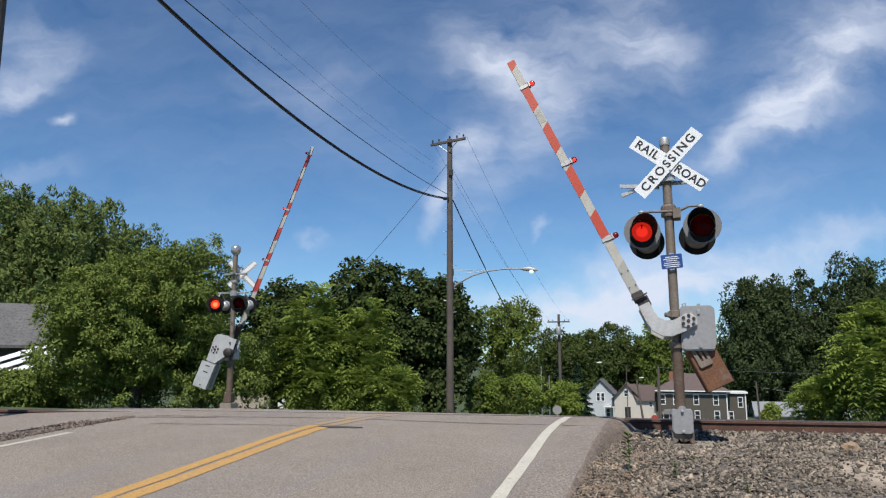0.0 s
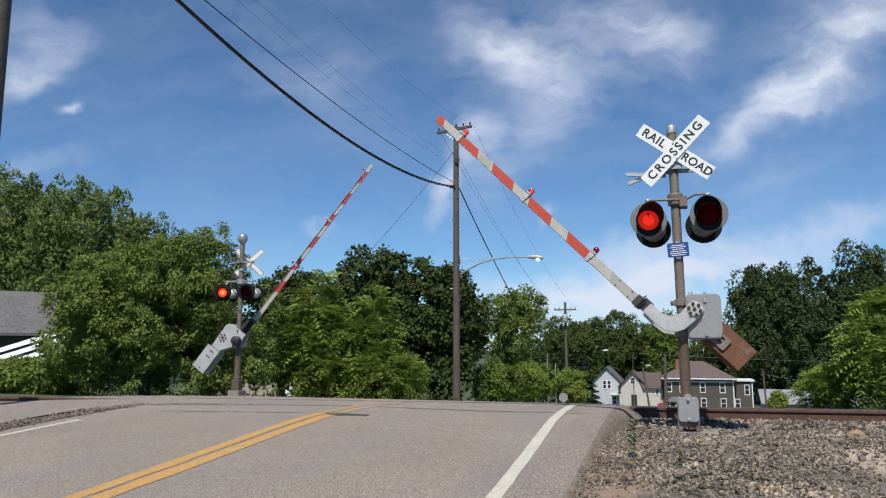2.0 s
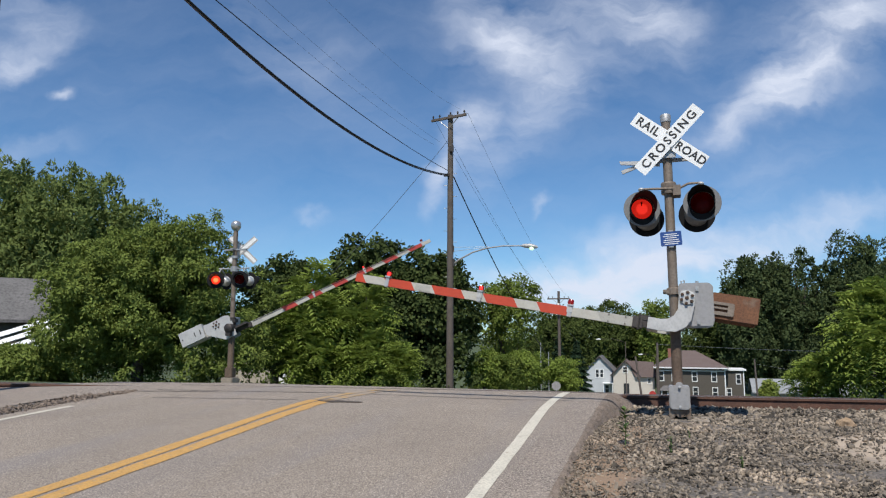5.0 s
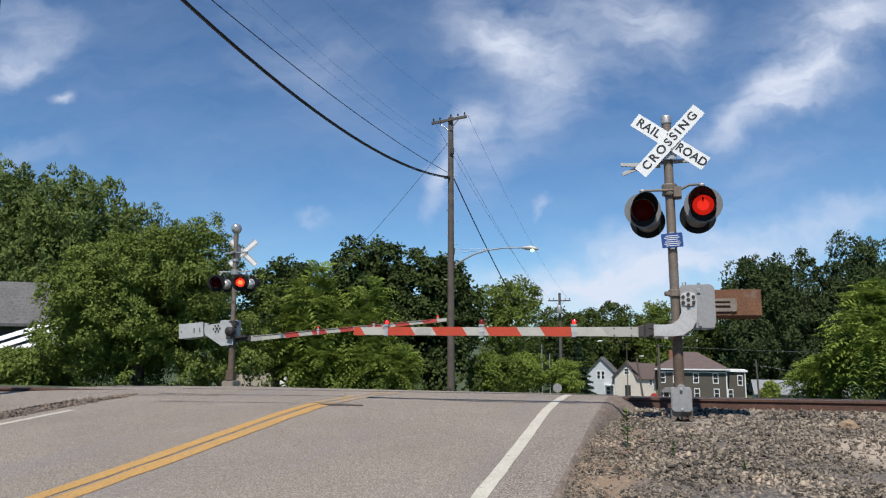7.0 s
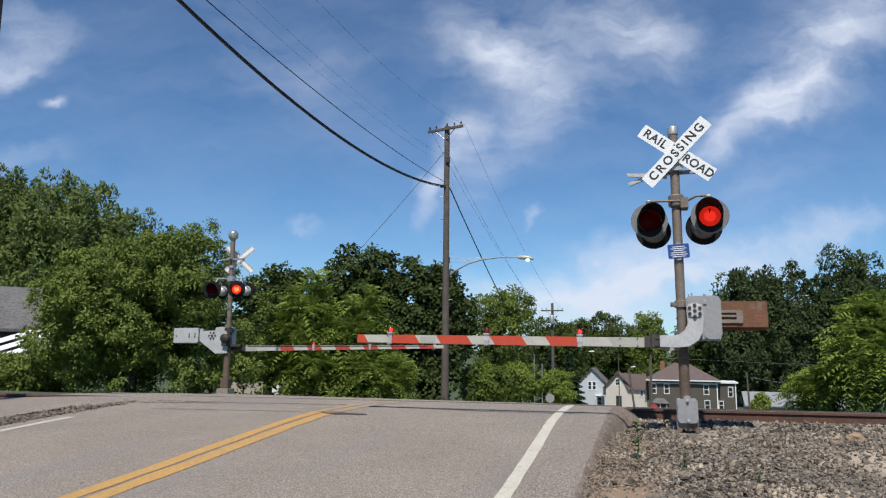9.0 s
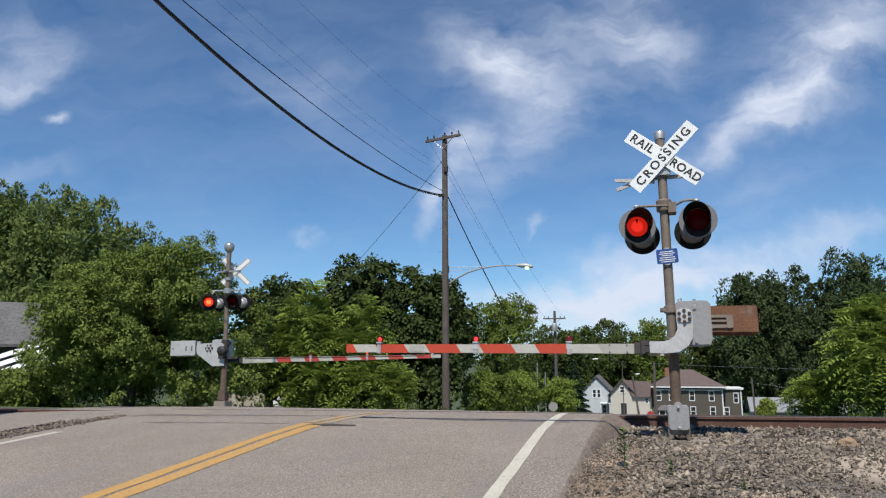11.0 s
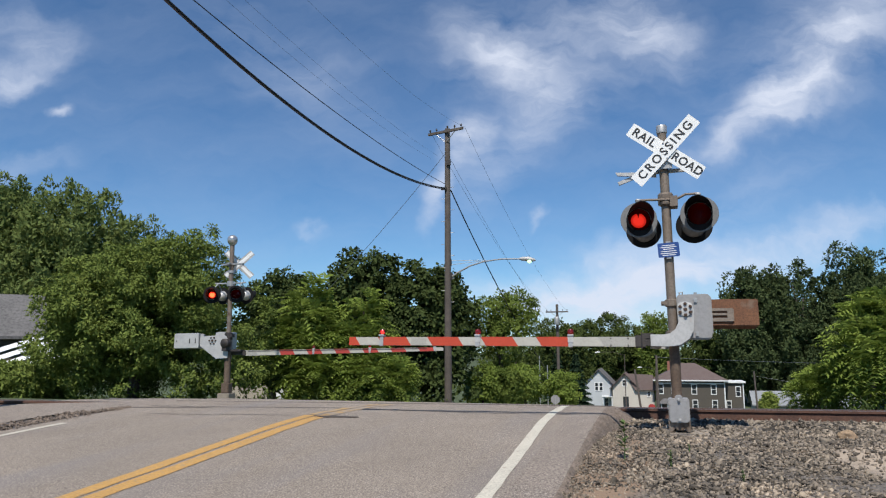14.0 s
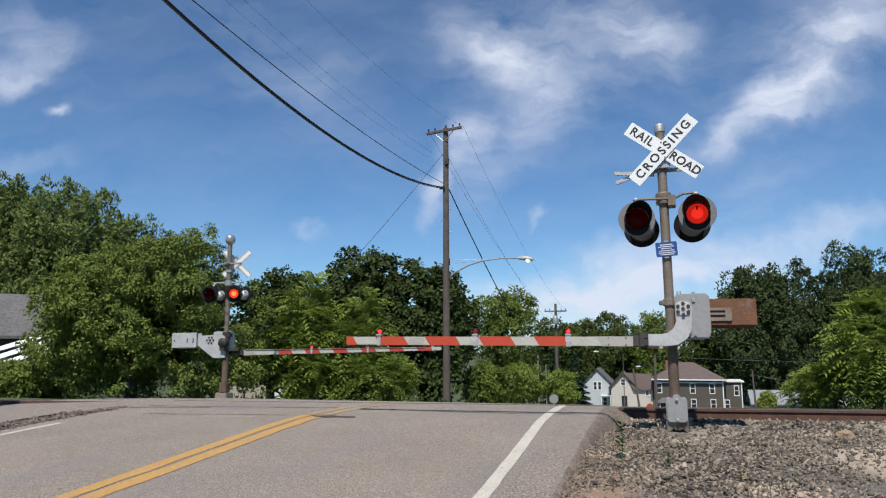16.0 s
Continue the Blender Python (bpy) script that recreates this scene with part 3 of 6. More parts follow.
make_ground()
ROAD_YS = np.unique(np.concatenate([np.linspace(-60, 0, 25), np.linspace(0, 22, 89), np.linspace(22, 150, 60)]))
strip("road", -8.12, -0.80, ROAD_YS, ASPHALT, 0.0, "worn grey asphalt road rising over the tracks", "road", wobble=0.012, thick=0.16)
EDGE_BEND = [(5.0, 0.005), (6.8, -0.045), (8.0, -0.085), (9.2, -0.14), (10.3, -0.155), (11.4, -0.135)]
CENTRE_BEND = [(4.0, 0.07), (5.0, 0.055), (6.3, 0.01), (7.5, -0.05), (8.9, -0.11), (9.5, -0.09), (10.5, 0.06), (11.0, 0.26)]
strip("white_edge_line", -1.376, -1.253, np.linspace(-10, 11.5, 90), WHITE_PAINT, 0.005, "worn white painted edge line on the road", "road marking", wobble=0.0025, cross=[0, 0.5, 1], path=EDGE_BEND)
strip("white_edge_line", -7.86, -7.75, np.linspace(-10, 8.05, 50), WHITE_PAINT, 0.005, "thin white painted edge line on the road", "road marking", wobble=0.004, cross=[0, 0.5, 1])
for x0, x1 in ((-4.745, -4.585), (-4.535, -4.35)):
    strip("yellow_centre_line", x0, x1, np.linspace(-10, 9.35, 70), YELLOW_PAINT, 0.005, "yellow painted line of the double centre marking", "road marking", wobble=0.007, cross=[0, 0.5, 1], path=CENTRE_BEND)
    strip("yellow_centre_line", x0, x1, np.linspace(9.42, 11.0, 12), YELLOW_WORN, 0.005, "nearly worn away yellow line of the double centre marking", "road marking", wobble=0.012, cross=[0, 0.5, 1], path=CENTRE_BEND)
strip("road_shoulder", -1.2, -0.81, np.linspace(-10, 11.2, 80), APRON, 0.004, "paler pinkish asphalt along the road's edge", "road", wobble=0.004, cross=[0, 0.5, 1])

# ---- railway track ----
SKEW = math.atan(0.1)
JOINT = material("joint_tar", (0.15, 0.128, 0.115), 0.95, scale=3, amount=0.8, bump=0.3)


def make_track():
    base = pose(0, 11.62, 0.215, 0, 0, math.degrees(SKEW)) @ pose(0, 0, 0, -3.6, 0, 0)
    track = thing("railway_track", base, "rusty steel rails on timber ties in grey ballast", "railway track")
    head = [(-0.036, 0), (0.036, 0), (0.036, -0.035), (0.009, -0.05), (0.009, -0.15), (0.07, -0.168), (0.07, -0.182), (-0.07, -0.182), (-0.07, -0.168), (-0.009, -0.15), (-0.009, -0.05), (-0.036, -0.035)]
    for dy in (0.0, 1.505):
        rail = part("rail", Shape().plate([(a + dy, b) for a, b in head], "x", -90, 90), RAIL_RUST, track)
        part("rail_head", Shape().box(-90, 90, dy - 0.03, dy + 0.03, 0.0, 0.004), RAIL_HEAD, rail, "worn bright running surface")
    tie = None
    plate = None
    for side in (1, -1):
        for i in range(60):
            x = -0.1 + 0.53 * i if side > 0 else -9.0 - 0.53 * i
            if tie is None:
                tie = part("tie", Shape().box(-0.11, 0.11, -0.52, 2.05, -0.36, -0.187), TIE, track, bevel=0.012, m=pose(x, 0, 0, 0, 0, 0))
                plate = part("tie_plate", Shape().box(-0.10, 0.10, -0.16, 0.16, -0.187, -0.176).tube([(-0.05, -0.09, -0.18), (-0.05, -0.09, -0.135)], 0.018, 6).tube([(0.05, -0.09, -0.18), (0.05, -0.09, -0.14)], 0.018, 6), RAIL_RUST, tie, m=pose(0, 0, 0))
            else:
                t = new("tie", tie.data)
                t.parent = track
                t.matrix_basis = pose(x + random.uniform(-0.03, 0.03), random.uniform(-0.05, 0.05), random.uniform(-0.008, 0.004), 0, 0, random.uniform(-1.5, 1.5))
                p = new("tie_plate", plate.data)
                p.parent = t
    # flangeway gaps and panel joints across the road
    y, lift = 0.09, 0.03
    part("crossing_joint", Shape().box(-8.2, -0.75, y - 0.012, y + 0.012, lift - 0.01, lift + 0.006), JOINT, track, "dark joint across the road")
    return track


def pavement_joint(points, width, seed):
    """A ragged tarred joint following the road's surface from point to point."""
    rng = np.random.default_rng(seed)
    xs = np.arange(points[0][0], points[-1][0], 0.12)
    ys = bend(xs, points)
    wob, half = rng.normal(0, 0.008, len(xs)), np.clip(rng.normal(width, width * 0.3, len(xs)), width * 0.35, None) / 2
    verts = []
    for x, y, w, h in zip(xs, ys, wob, half):
        for d in (-h, h):
            verts.append((x, y + w + d, float(road_z(y + w + d)) + 0.0045))
    quads = [(2 * i, 2 * i + 2, 2 * i + 3, 2 * i + 1) for i in range(len(xs) - 1)]
    tagged(new("pavement_joint", mesh_of("pavement_joint", verts, quads, JOINT)), "dark tarred joint across the worn asphalt", "road joint", "", "structure")


pavement_joint([(-8.0, 10.02), (-6.5, 10.1), (-4.86, 10.3), (-3.9, 10.22), (-2.5, 10.07), (-0.74, 10.15)], 0.04, 3)
pavement_joint([(-7.3, 9.05), (-6.1, 9.19), (-4.9, 9.31)], 0.03, 4)
pavement_joint([(-8.1, 9.72), (-7.2, 9.9), (-6.7, 9.96)], 0.06, 5)


make_track()

# ---- crossing signals ----


def rounded(x0, x1, z0, z1, r, n=4):
    pts = []
    for cx, cz, a0 in ((x1 - r, z1 - r, 0), (x0 + r, z1 - r, 90), (x0 + r, z0 + r, 180), (x1 - r, z0 + r, 270)):
        for k in range(n + 1):
            a = radians(a0 + 90 * k / n)
            pts.append((cx + r * math.cos(a), cz + r * math.sin(a)))
    return pts


FLASHERS = []  # (bulb, phase, way it slides)


def flashing_lamp(signal, x, y, z, facing, phase, bulb_mat, turn=0.0, tip=0.0, disc=0.236, disc_mat=None, body_mat=None):
    """One round lamp: housing with a hood, disc behind it, red lens and a bulb that slides forward to shine. facing: -1 towards the front."""
    m = pose(x, y, z, 0, 0, (0 if facing < 0 else 180) + turn) @ pose(0, 0, 0, tip, 0, 0)
    lamp = part("flashing_lamp", Shape().lathe([(0.0, 0.20), (0.07, 0.195), (0.125, 0.16), (0.152, 0.10), (0.16, 0.0), (0.155, -0.005), (0.15, 0.0), (0.15, 0.03)], (0, 0, 0)), body_mat or (LAMP_SILVER if disc > 0.25 else SILVER), signal, "round red flashing lamp with black disc and hood", smooth=True, m=m)
    part("backing_disc", Shape().lathe([(0.158, -0.004), (disc, -0.004), (disc + 0.003, 0.0), (disc, 0.006), (0.158, 0.006)], (0, 0, 0), seg=40), disc_mat or BLACK, lamp, smooth=True)
    if disc_mat:
        # black crescent plate below the lens, inside the rim of the disc
        arc = [radians(180 + 180 * k / 14) for k in range(15)]
        crescent = [(0.160 * math.cos(a), -0.062 + 0.160 * math.sin(a)) for a in arc] + [(0.152 * math.cos(a), 0.152 * math.sin(a)) for a in reversed(arc)]
        part("hood_lip", Shape().plate(crescent, "y", -0.010, -0.0045), BLACK, lamp)
    # hood: a half tunnel, longest on top
    hood, n = Shape(), 26
    verts, faces = [], []
    for k in range(n + 1):
        a = radians(-62 + 304 * k / n)
        depth = 0.09 + 0.25 * (0.5 + 0.5 * math.sin(a))
        for r, d in ((0.160, -0.004), (0.166, -depth), (0.170, -depth), (0.164, -0.004)):
            verts.append((r * math.cos(a), d, r * math.sin(a)))
    for k in range(n):
        for q in range(4):
            a, b = k * 4 + q, k * 4 + (q + 1) % 4
            faces.append((a, b, b + 4, a + 4))
    faces += [(0, 1, 2, 3), (n * 4 + 3, n * 4 + 2, n * 4 + 1, n * 4)]
    part("hood", hood.add(verts, faces), BLACK, lamp, smooth=True)
    part("reflector", Shape().lathe([(0.0, 0.055), (0.06, 0.05), (0.12, 0.04), (0.149, 0.03)], (0, 0, 0)), REFLECTOR, lamp, smooth=True)
    lens = part("lens", Shape().lathe([(0.0, -0.022), (0.06, -0.019), (0.11, -0.012), (0.148, 0.0)], (0, 0, 0)), RED_GLASS, lamp, smooth=True)
    lens.visible_shadow = False
    part("lens_rim", Shape().lathe([(0.142, -0.008), (0.151, -0.008), (0.151, 0.004)], (0, 0, 0)), BLACK, lamp)
    bulb = part("bulb", Shape().lathe([(0.0, -0.012), (0.04, -0.0115), (0.075, -0.0095), (0.1, -0.007), (0.134, 0.0), (0.1, 0.004), (0.0, 0.004)], (0, 0, 0), seg=48), bulb_mat, lamp, "glowing lamp insert", smooth=True)
    bulb.data.materials.append(BULB_RIM if bulb_mat == BULB else BULB_FAR_RIM)
    bulb.data.materials.append(REFLECTOR)
    for f in bulb.data.polygons:
        f.material_index = 1 if math.hypot(f.center.x, f.center.z) > 0.078 else 0
        if abs(f.center.x) < 0.0065 and 0.045 < f.center.z < 0.1:
            f.material_index = 2  # bulb holder
    FLASHERS.append((bulb, phase, 0.016, 0.085, 1))
    return lamp


BLACK_DISC = material("disc_grey_black", (0.17, 0.17, 0.168), 0.5, dark=(0.125, 0.125, 0.123), scale=4, amount=0.6, fine=30, fine_amount=0.2, bump=0.04)


def lettering(words, size, parent, m, mat, spacing=1.0):
    cu = bpy.data.curves.new("lettering", "FONT")
    cu.body, cu.size, cu.align_x, cu.align_y, cu.space_character = words, size, "CENTER", "CENTER", spacing
    cu.extrude, cu.offset = 0.001, 0.0035
    cu.materials.append(mat)
    ob = new("lettering", cu)
    ob.parent = parent
    ob.matrix_basis = m
    return ob


def crossbuck(signal, m, blades, back=False):
    """Two crossed blades; blades gives the lean of each. The face looks along -y."""
    rail_lean, cross_lean = blades
    part("blade", Shape().plate(rounded(-0.562, 0.562, -0.097, 0.097, 0.008, 2), "y", -0.003, 0.003), SIGN_WHITE if not back else SILVER, signal, "white reflective blade with black letters" if not back else "bare metal back of a blade", m=m @ pose(0, 0.012, 0, 0, rail_lean, 0))
    second = part("blade", Shape().plate(rounded(-0.562, 0.562, -0.097, 0.097, 0.008, 2), "y", -0.003, 0.003), SIGN_WHITE if not back else SILVER, signal, "white reflective blade with black letters" if not back else "bare metal back of a blade", m=m @ pose(0, -0.004, 0, 0, cross_lean, 0))
    face = pose(0, -0.0045, 0, 90, 0, 0)
    if not back:
        first = [o for o in signal.children if o.name.startswith("blade")][-2]
        lettering("RAIL", 0.160, first, pose(-0.335, 0, 0) @ face, SIGN_BLACK, 1.12)
        lettering("ROAD", 0.154, first, pose(0.34, 0, 0) @ face, SIGN_BLACK, 1.06)
        lettering("CROSSING", 0.160, second, face, SIGN_BLACK, 1.36)
    else:
        for blade in [o for o in signal.children if o.name.startswith("blade")][-2:]:
            part("reflective_strip", Shape().box(-0.55, 0.55, 0.0035, 0.006, -0.045, 0.055), SIGN_WHITE, blade, "white reflective strip")
    for d in (-0.3, 0.0, 0.3):
        part("bolt", Shape().lathe([(0.0, -0.009), (0.012, -0.008), (0.012, 0.0)], (0, 0, 0), seg=8), GALV, second, m=pose(d * 0.2, -0.004, d * 0.3))


def gate(signal, length, start, drop, lights, stripes, weight, bracket_mat, boom_h, slant, red):
    """The swinging gate: bracket, boom, stripes, marker lamps and counterweight, about the pivot. The boom points along +x, front is +y."""
    near_outline = [(-0.08, 0.085), (0.0, 0.11), (0.08, 0.085), (0.1, 0.0), (0.09, -0.16), (0.13, -0.25), (0.20, -0.305), (0.28, -0.32), (0.44, -0.32), (0.44, drop - 0.06), (0.24, drop - 0.066), (0.08, drop - 0.05), (-0.035, drop + 0.03), (-0.09, drop + 0.13), (-0.105, -0.1), (-0.105, 0.0)]
    far_outline = [(-0.37, 0.14), (-0.02, 0.15), (0.36, 0.17), (0.48, 0.12), (0.53, 0.0), (0.53, -0.55), (0.15, -0.56), (-0.38, -0.16)]
    outline = near_outline if weight[4] == "rust" else far_outline
    g = part("gate_arm", Shape().plate(outline, "y", -0.012, 0.012).plate(outline, "y", -0.342, -0.318).box(0.30, 0.43, -0.32, -0.01, drop - 0.055, drop - 0.035), bracket_mat, signal, "swinging gate bracket with boom and counterweight", bevel=0.004)
    hub = Shape().lathe([(0.0, 0.03), (0.088, 0.028), (0.095, 0.012), (0.095, -0.35), (0.0, -0.35)], (0, 0, 0), seg=24)
    part("hub", hub, SILVER, g, "round grey bolted hub", smooth=True)
    for k in range(6):
        a = radians(60 * k + 30)
        part("hub_bolt", Shape().lathe([(0.0, 0.052), (0.02, 0.05), (0.023, 0.028)], (0.072 * math.cos(a), 0, 0.072 * math.sin(a)), seg=6), RUST_DARK, g)
    part("shaft_end", Shape().lathe([(0.0, 0.044), (0.022, 0.042), (0.025, 0.028)], (0, 0, 0), seg=12), RUST_DARK, g)
    part("boom_clamp", Shape().box(start - 0.10, start + 0.03, -0.12, 0.0, drop - 0.07, drop + 0.08).box(0.40, start - 0.06, -0.30, -0.02, drop + 0.04, drop + 0.11).box(0.40, start - 0.06, -0.10, -0.03, drop - 0.05, drop + 0.04).tube([(start - 0.05, 0.03, drop - 0.10), (start - 0.05, 0.03, drop + 0.12)], 0.012, 8), DARK_STEEL, g, "dark steel boom clamp", bevel=0.006)
    h0, h1 = boom_h
    half = lambda x: (h0 + (h1 - h0) * (x - start) / (length - start)) / 2  # noqa: E731
    y0, y1 = -0.075, -0.035
    part("boom", Shape().plate([(start, drop - half(start)), (length, drop - half(length)), (length, drop + half(length)), (start, drop + half(start))], "y", y0, y1), ARM_WHITE, g, "long white boom with red stripes", bevel=0.003)
    part("boom_base", Shape().plate([(start - 0.01, drop - half(start) - 0.002), (start + 0.42, drop - half(start + 0.4) - 0.002), (start + 0.42 + slant, drop + half(start + 0.4) + 0.002), (start - 0.01, drop + half(start) + 0.002)], "y", y0 - 0.003, y1 + 0.003), ARM_GREY, g, "duller grey base piece of the boom")
    for a, b in stripes:
        a, b = length - b, length - a
        s0, s1 = slant, 0 if b >= length - 0.001 else slant
        low_b = b if b < length - 0.001 else b + 0.002
        part("stripe", Shape().plate([(a - s0 / 2, drop - half(a) - 0.002), (low_b - s1 / 2, drop - half(b) - 0.002), (low_b + (s1 / 2 if b < length - 0.001 else 0), drop + half(b) + 0.002), (a + s0 / 2, drop + half(a) + 0.002)], "y", y0 - 0.002, y1 + 0.002), red, g, "red reflective stripe")
    for x, phase in lights:
        top = drop + half(x)
        clamp = part("marker_lamp", Shape().box(x - 0.028, x + 0.028, y0 - 0.012, y1 + 0.014, drop - half(x) - 0.012, top + 0.03).box(x - 0.04, x + 0.04, y0 - 0.02, y1 + 0.03, top + 0.012, top + 0.035), GALV, g, "small red marker lamp on a grey clamp", bevel=0.003)
        body = [(0.036, 0.0), (0.042, 0.02), (0.042, 0.046), (0.03, 0.07), (0.0, 0.078)]
        cap = Shape()
        cap.lathe([(r, -0.055 + d) for r, d in body], (x, (y0 + y1) / 2, top + 0.09), axis="z", seg=16)
        lens = new("marker_lens", cap.mesh("marker_lens", RED_CAP, smooth=True))
        lens.parent = g
        lens.visible_shadow = False
        bulb = new("marker_bulb", Shape().lathe([(0.0, -0.026), (0.022, -0.02), (0.027, 0.0), (0.022, 0.02), (0.0, 0.026)], (0, 0, 0), axis="z", seg=12).mesh("marker_bulb", SMALL_BULB, smooth=True))
        bulb.parent = g
        bulb.matrix_basis = pose(x, (y0 + y1) / 2, top + 0.072)
        if phase is not None:
            core = Shape().box(x - 0.036, x + 0.036, y0 - 0.016, y1 + 0.018, top - 0.075, top + 0.012)
            part("lamp_body", core, SILVER, g, bevel=0.004)
            FLASHERS.append((bulb, phase, top + 0.072, top - 0.032, 2))
            bulb["rest"] = (x, (y0 + y1) / 2)
    spot = length - 1.04
    part("boom_label", Shape().box(spot - 0.11, spot + 0.11, y1 + 0.0005, y1 + 0.0025, drop - 0.04, drop + 0.04), ARM_GREY, g, "faded grey label on the boom")
    part("boom_conduit", Shape().tube([(start + 0.1, y0 - 0.012, drop + half(start) - 0.02), (length * 0.5, y0 - 0.012, drop + half(length * 0.5) - 0.02), (length - 0.5, y0 - 0.012, drop + half(length) - 0.02)], 0.008, 6), DARK_STEEL, g, "thin cable along the boom")
    for bx in (start + 0.12, start + 0.34):
        for bz in (-0.045, 0.045):
            part("boom_bolt", Shape().lathe([(0.0, 0.012), (0.009, 0.011), (0.01, 0.0)], (bx, y1 + 0.003, drop + bz), seg=6), DARK_STEEL, g)
    wx0, wx1, wz0, wz1, kind = weight
    if kind == "rust":
        for y in (-0.20, -0.315, -0.43):
            part("counterweight", Shape().box(-wx1, -wx0, y - 0.05, y + 0.05, wz0, wz1), RUST, g, "rusty steel counterweight plate", bevel=0.008)
        for z0, z1, back in ((wz0 + 0.05, wz0 + 0.10, 0.26), (wz0 + 0.13, wz0 + 0.16, 0.24), (wz1 - 0.16, wz1 - 0.12, 0.26)):
            part("weight_bar", Shape().box(-wx0 - back, -wx0 + 0.05, -0.15, -0.125, z0, z1), PIPE, g, "grey steel bar holding the weights", bevel=0.004)
        part("weight_clamp", Shape().plate(rounded(-wx0 - 0.28, -wx0 - 0.2, wz0 + 0.05, wz1 - 0.12, 0.025), "y", -0.153, -0.118), PIPE, g, "rounded grey steel clamp", bevel=0.004)
    else:
        for y in (0.0, -0.33):
            part("counterweight", Shape().plate(rounded(-wx1, -wx0, wz0, wz1, 0.02, 2), "y", y - 0.06, y + 0.06), SILVER, g, "silver-painted counterweight block", bevel=0.006)
            for d, h in ((0.09, 0.15), (0.28, 0.15), (0.70, 0.05)):
                part("slot", Shape().box(-wx0 - d - 0.03, -wx0 - d, y - 0.066, y + 0.066, -h / 2, h / 2), DARK_STEEL, g, "dark bolt slot")
        for k in range(6):
            a = radians(60 * k)
            part("hub_bolt", Shape().lathe([(0.0, -0.035), (0.024, -0.033), (0.028, 0.0)], (0.02 + 0.10 * math.cos(a), -0.342, 0.10 * math.sin(a)), seg=6), RUST_DARK, g)
        part("shaft_end", Shape().lathe([(0.0, -0.04), (0.035, -0.038), (0.04, 0.0)], (0.02, -0.342, 0.0), seg=10), RUST_DARK, g)
        for y in (-0.285, -0.035):
            part("weight_arm", Shape().box(-wx0 - 0.02, -0.2, y - 0.015, y + 0.015, -0.09, 0.10), SILVER, g, "silver arm holding the weights", bevel=0.004)
    return g


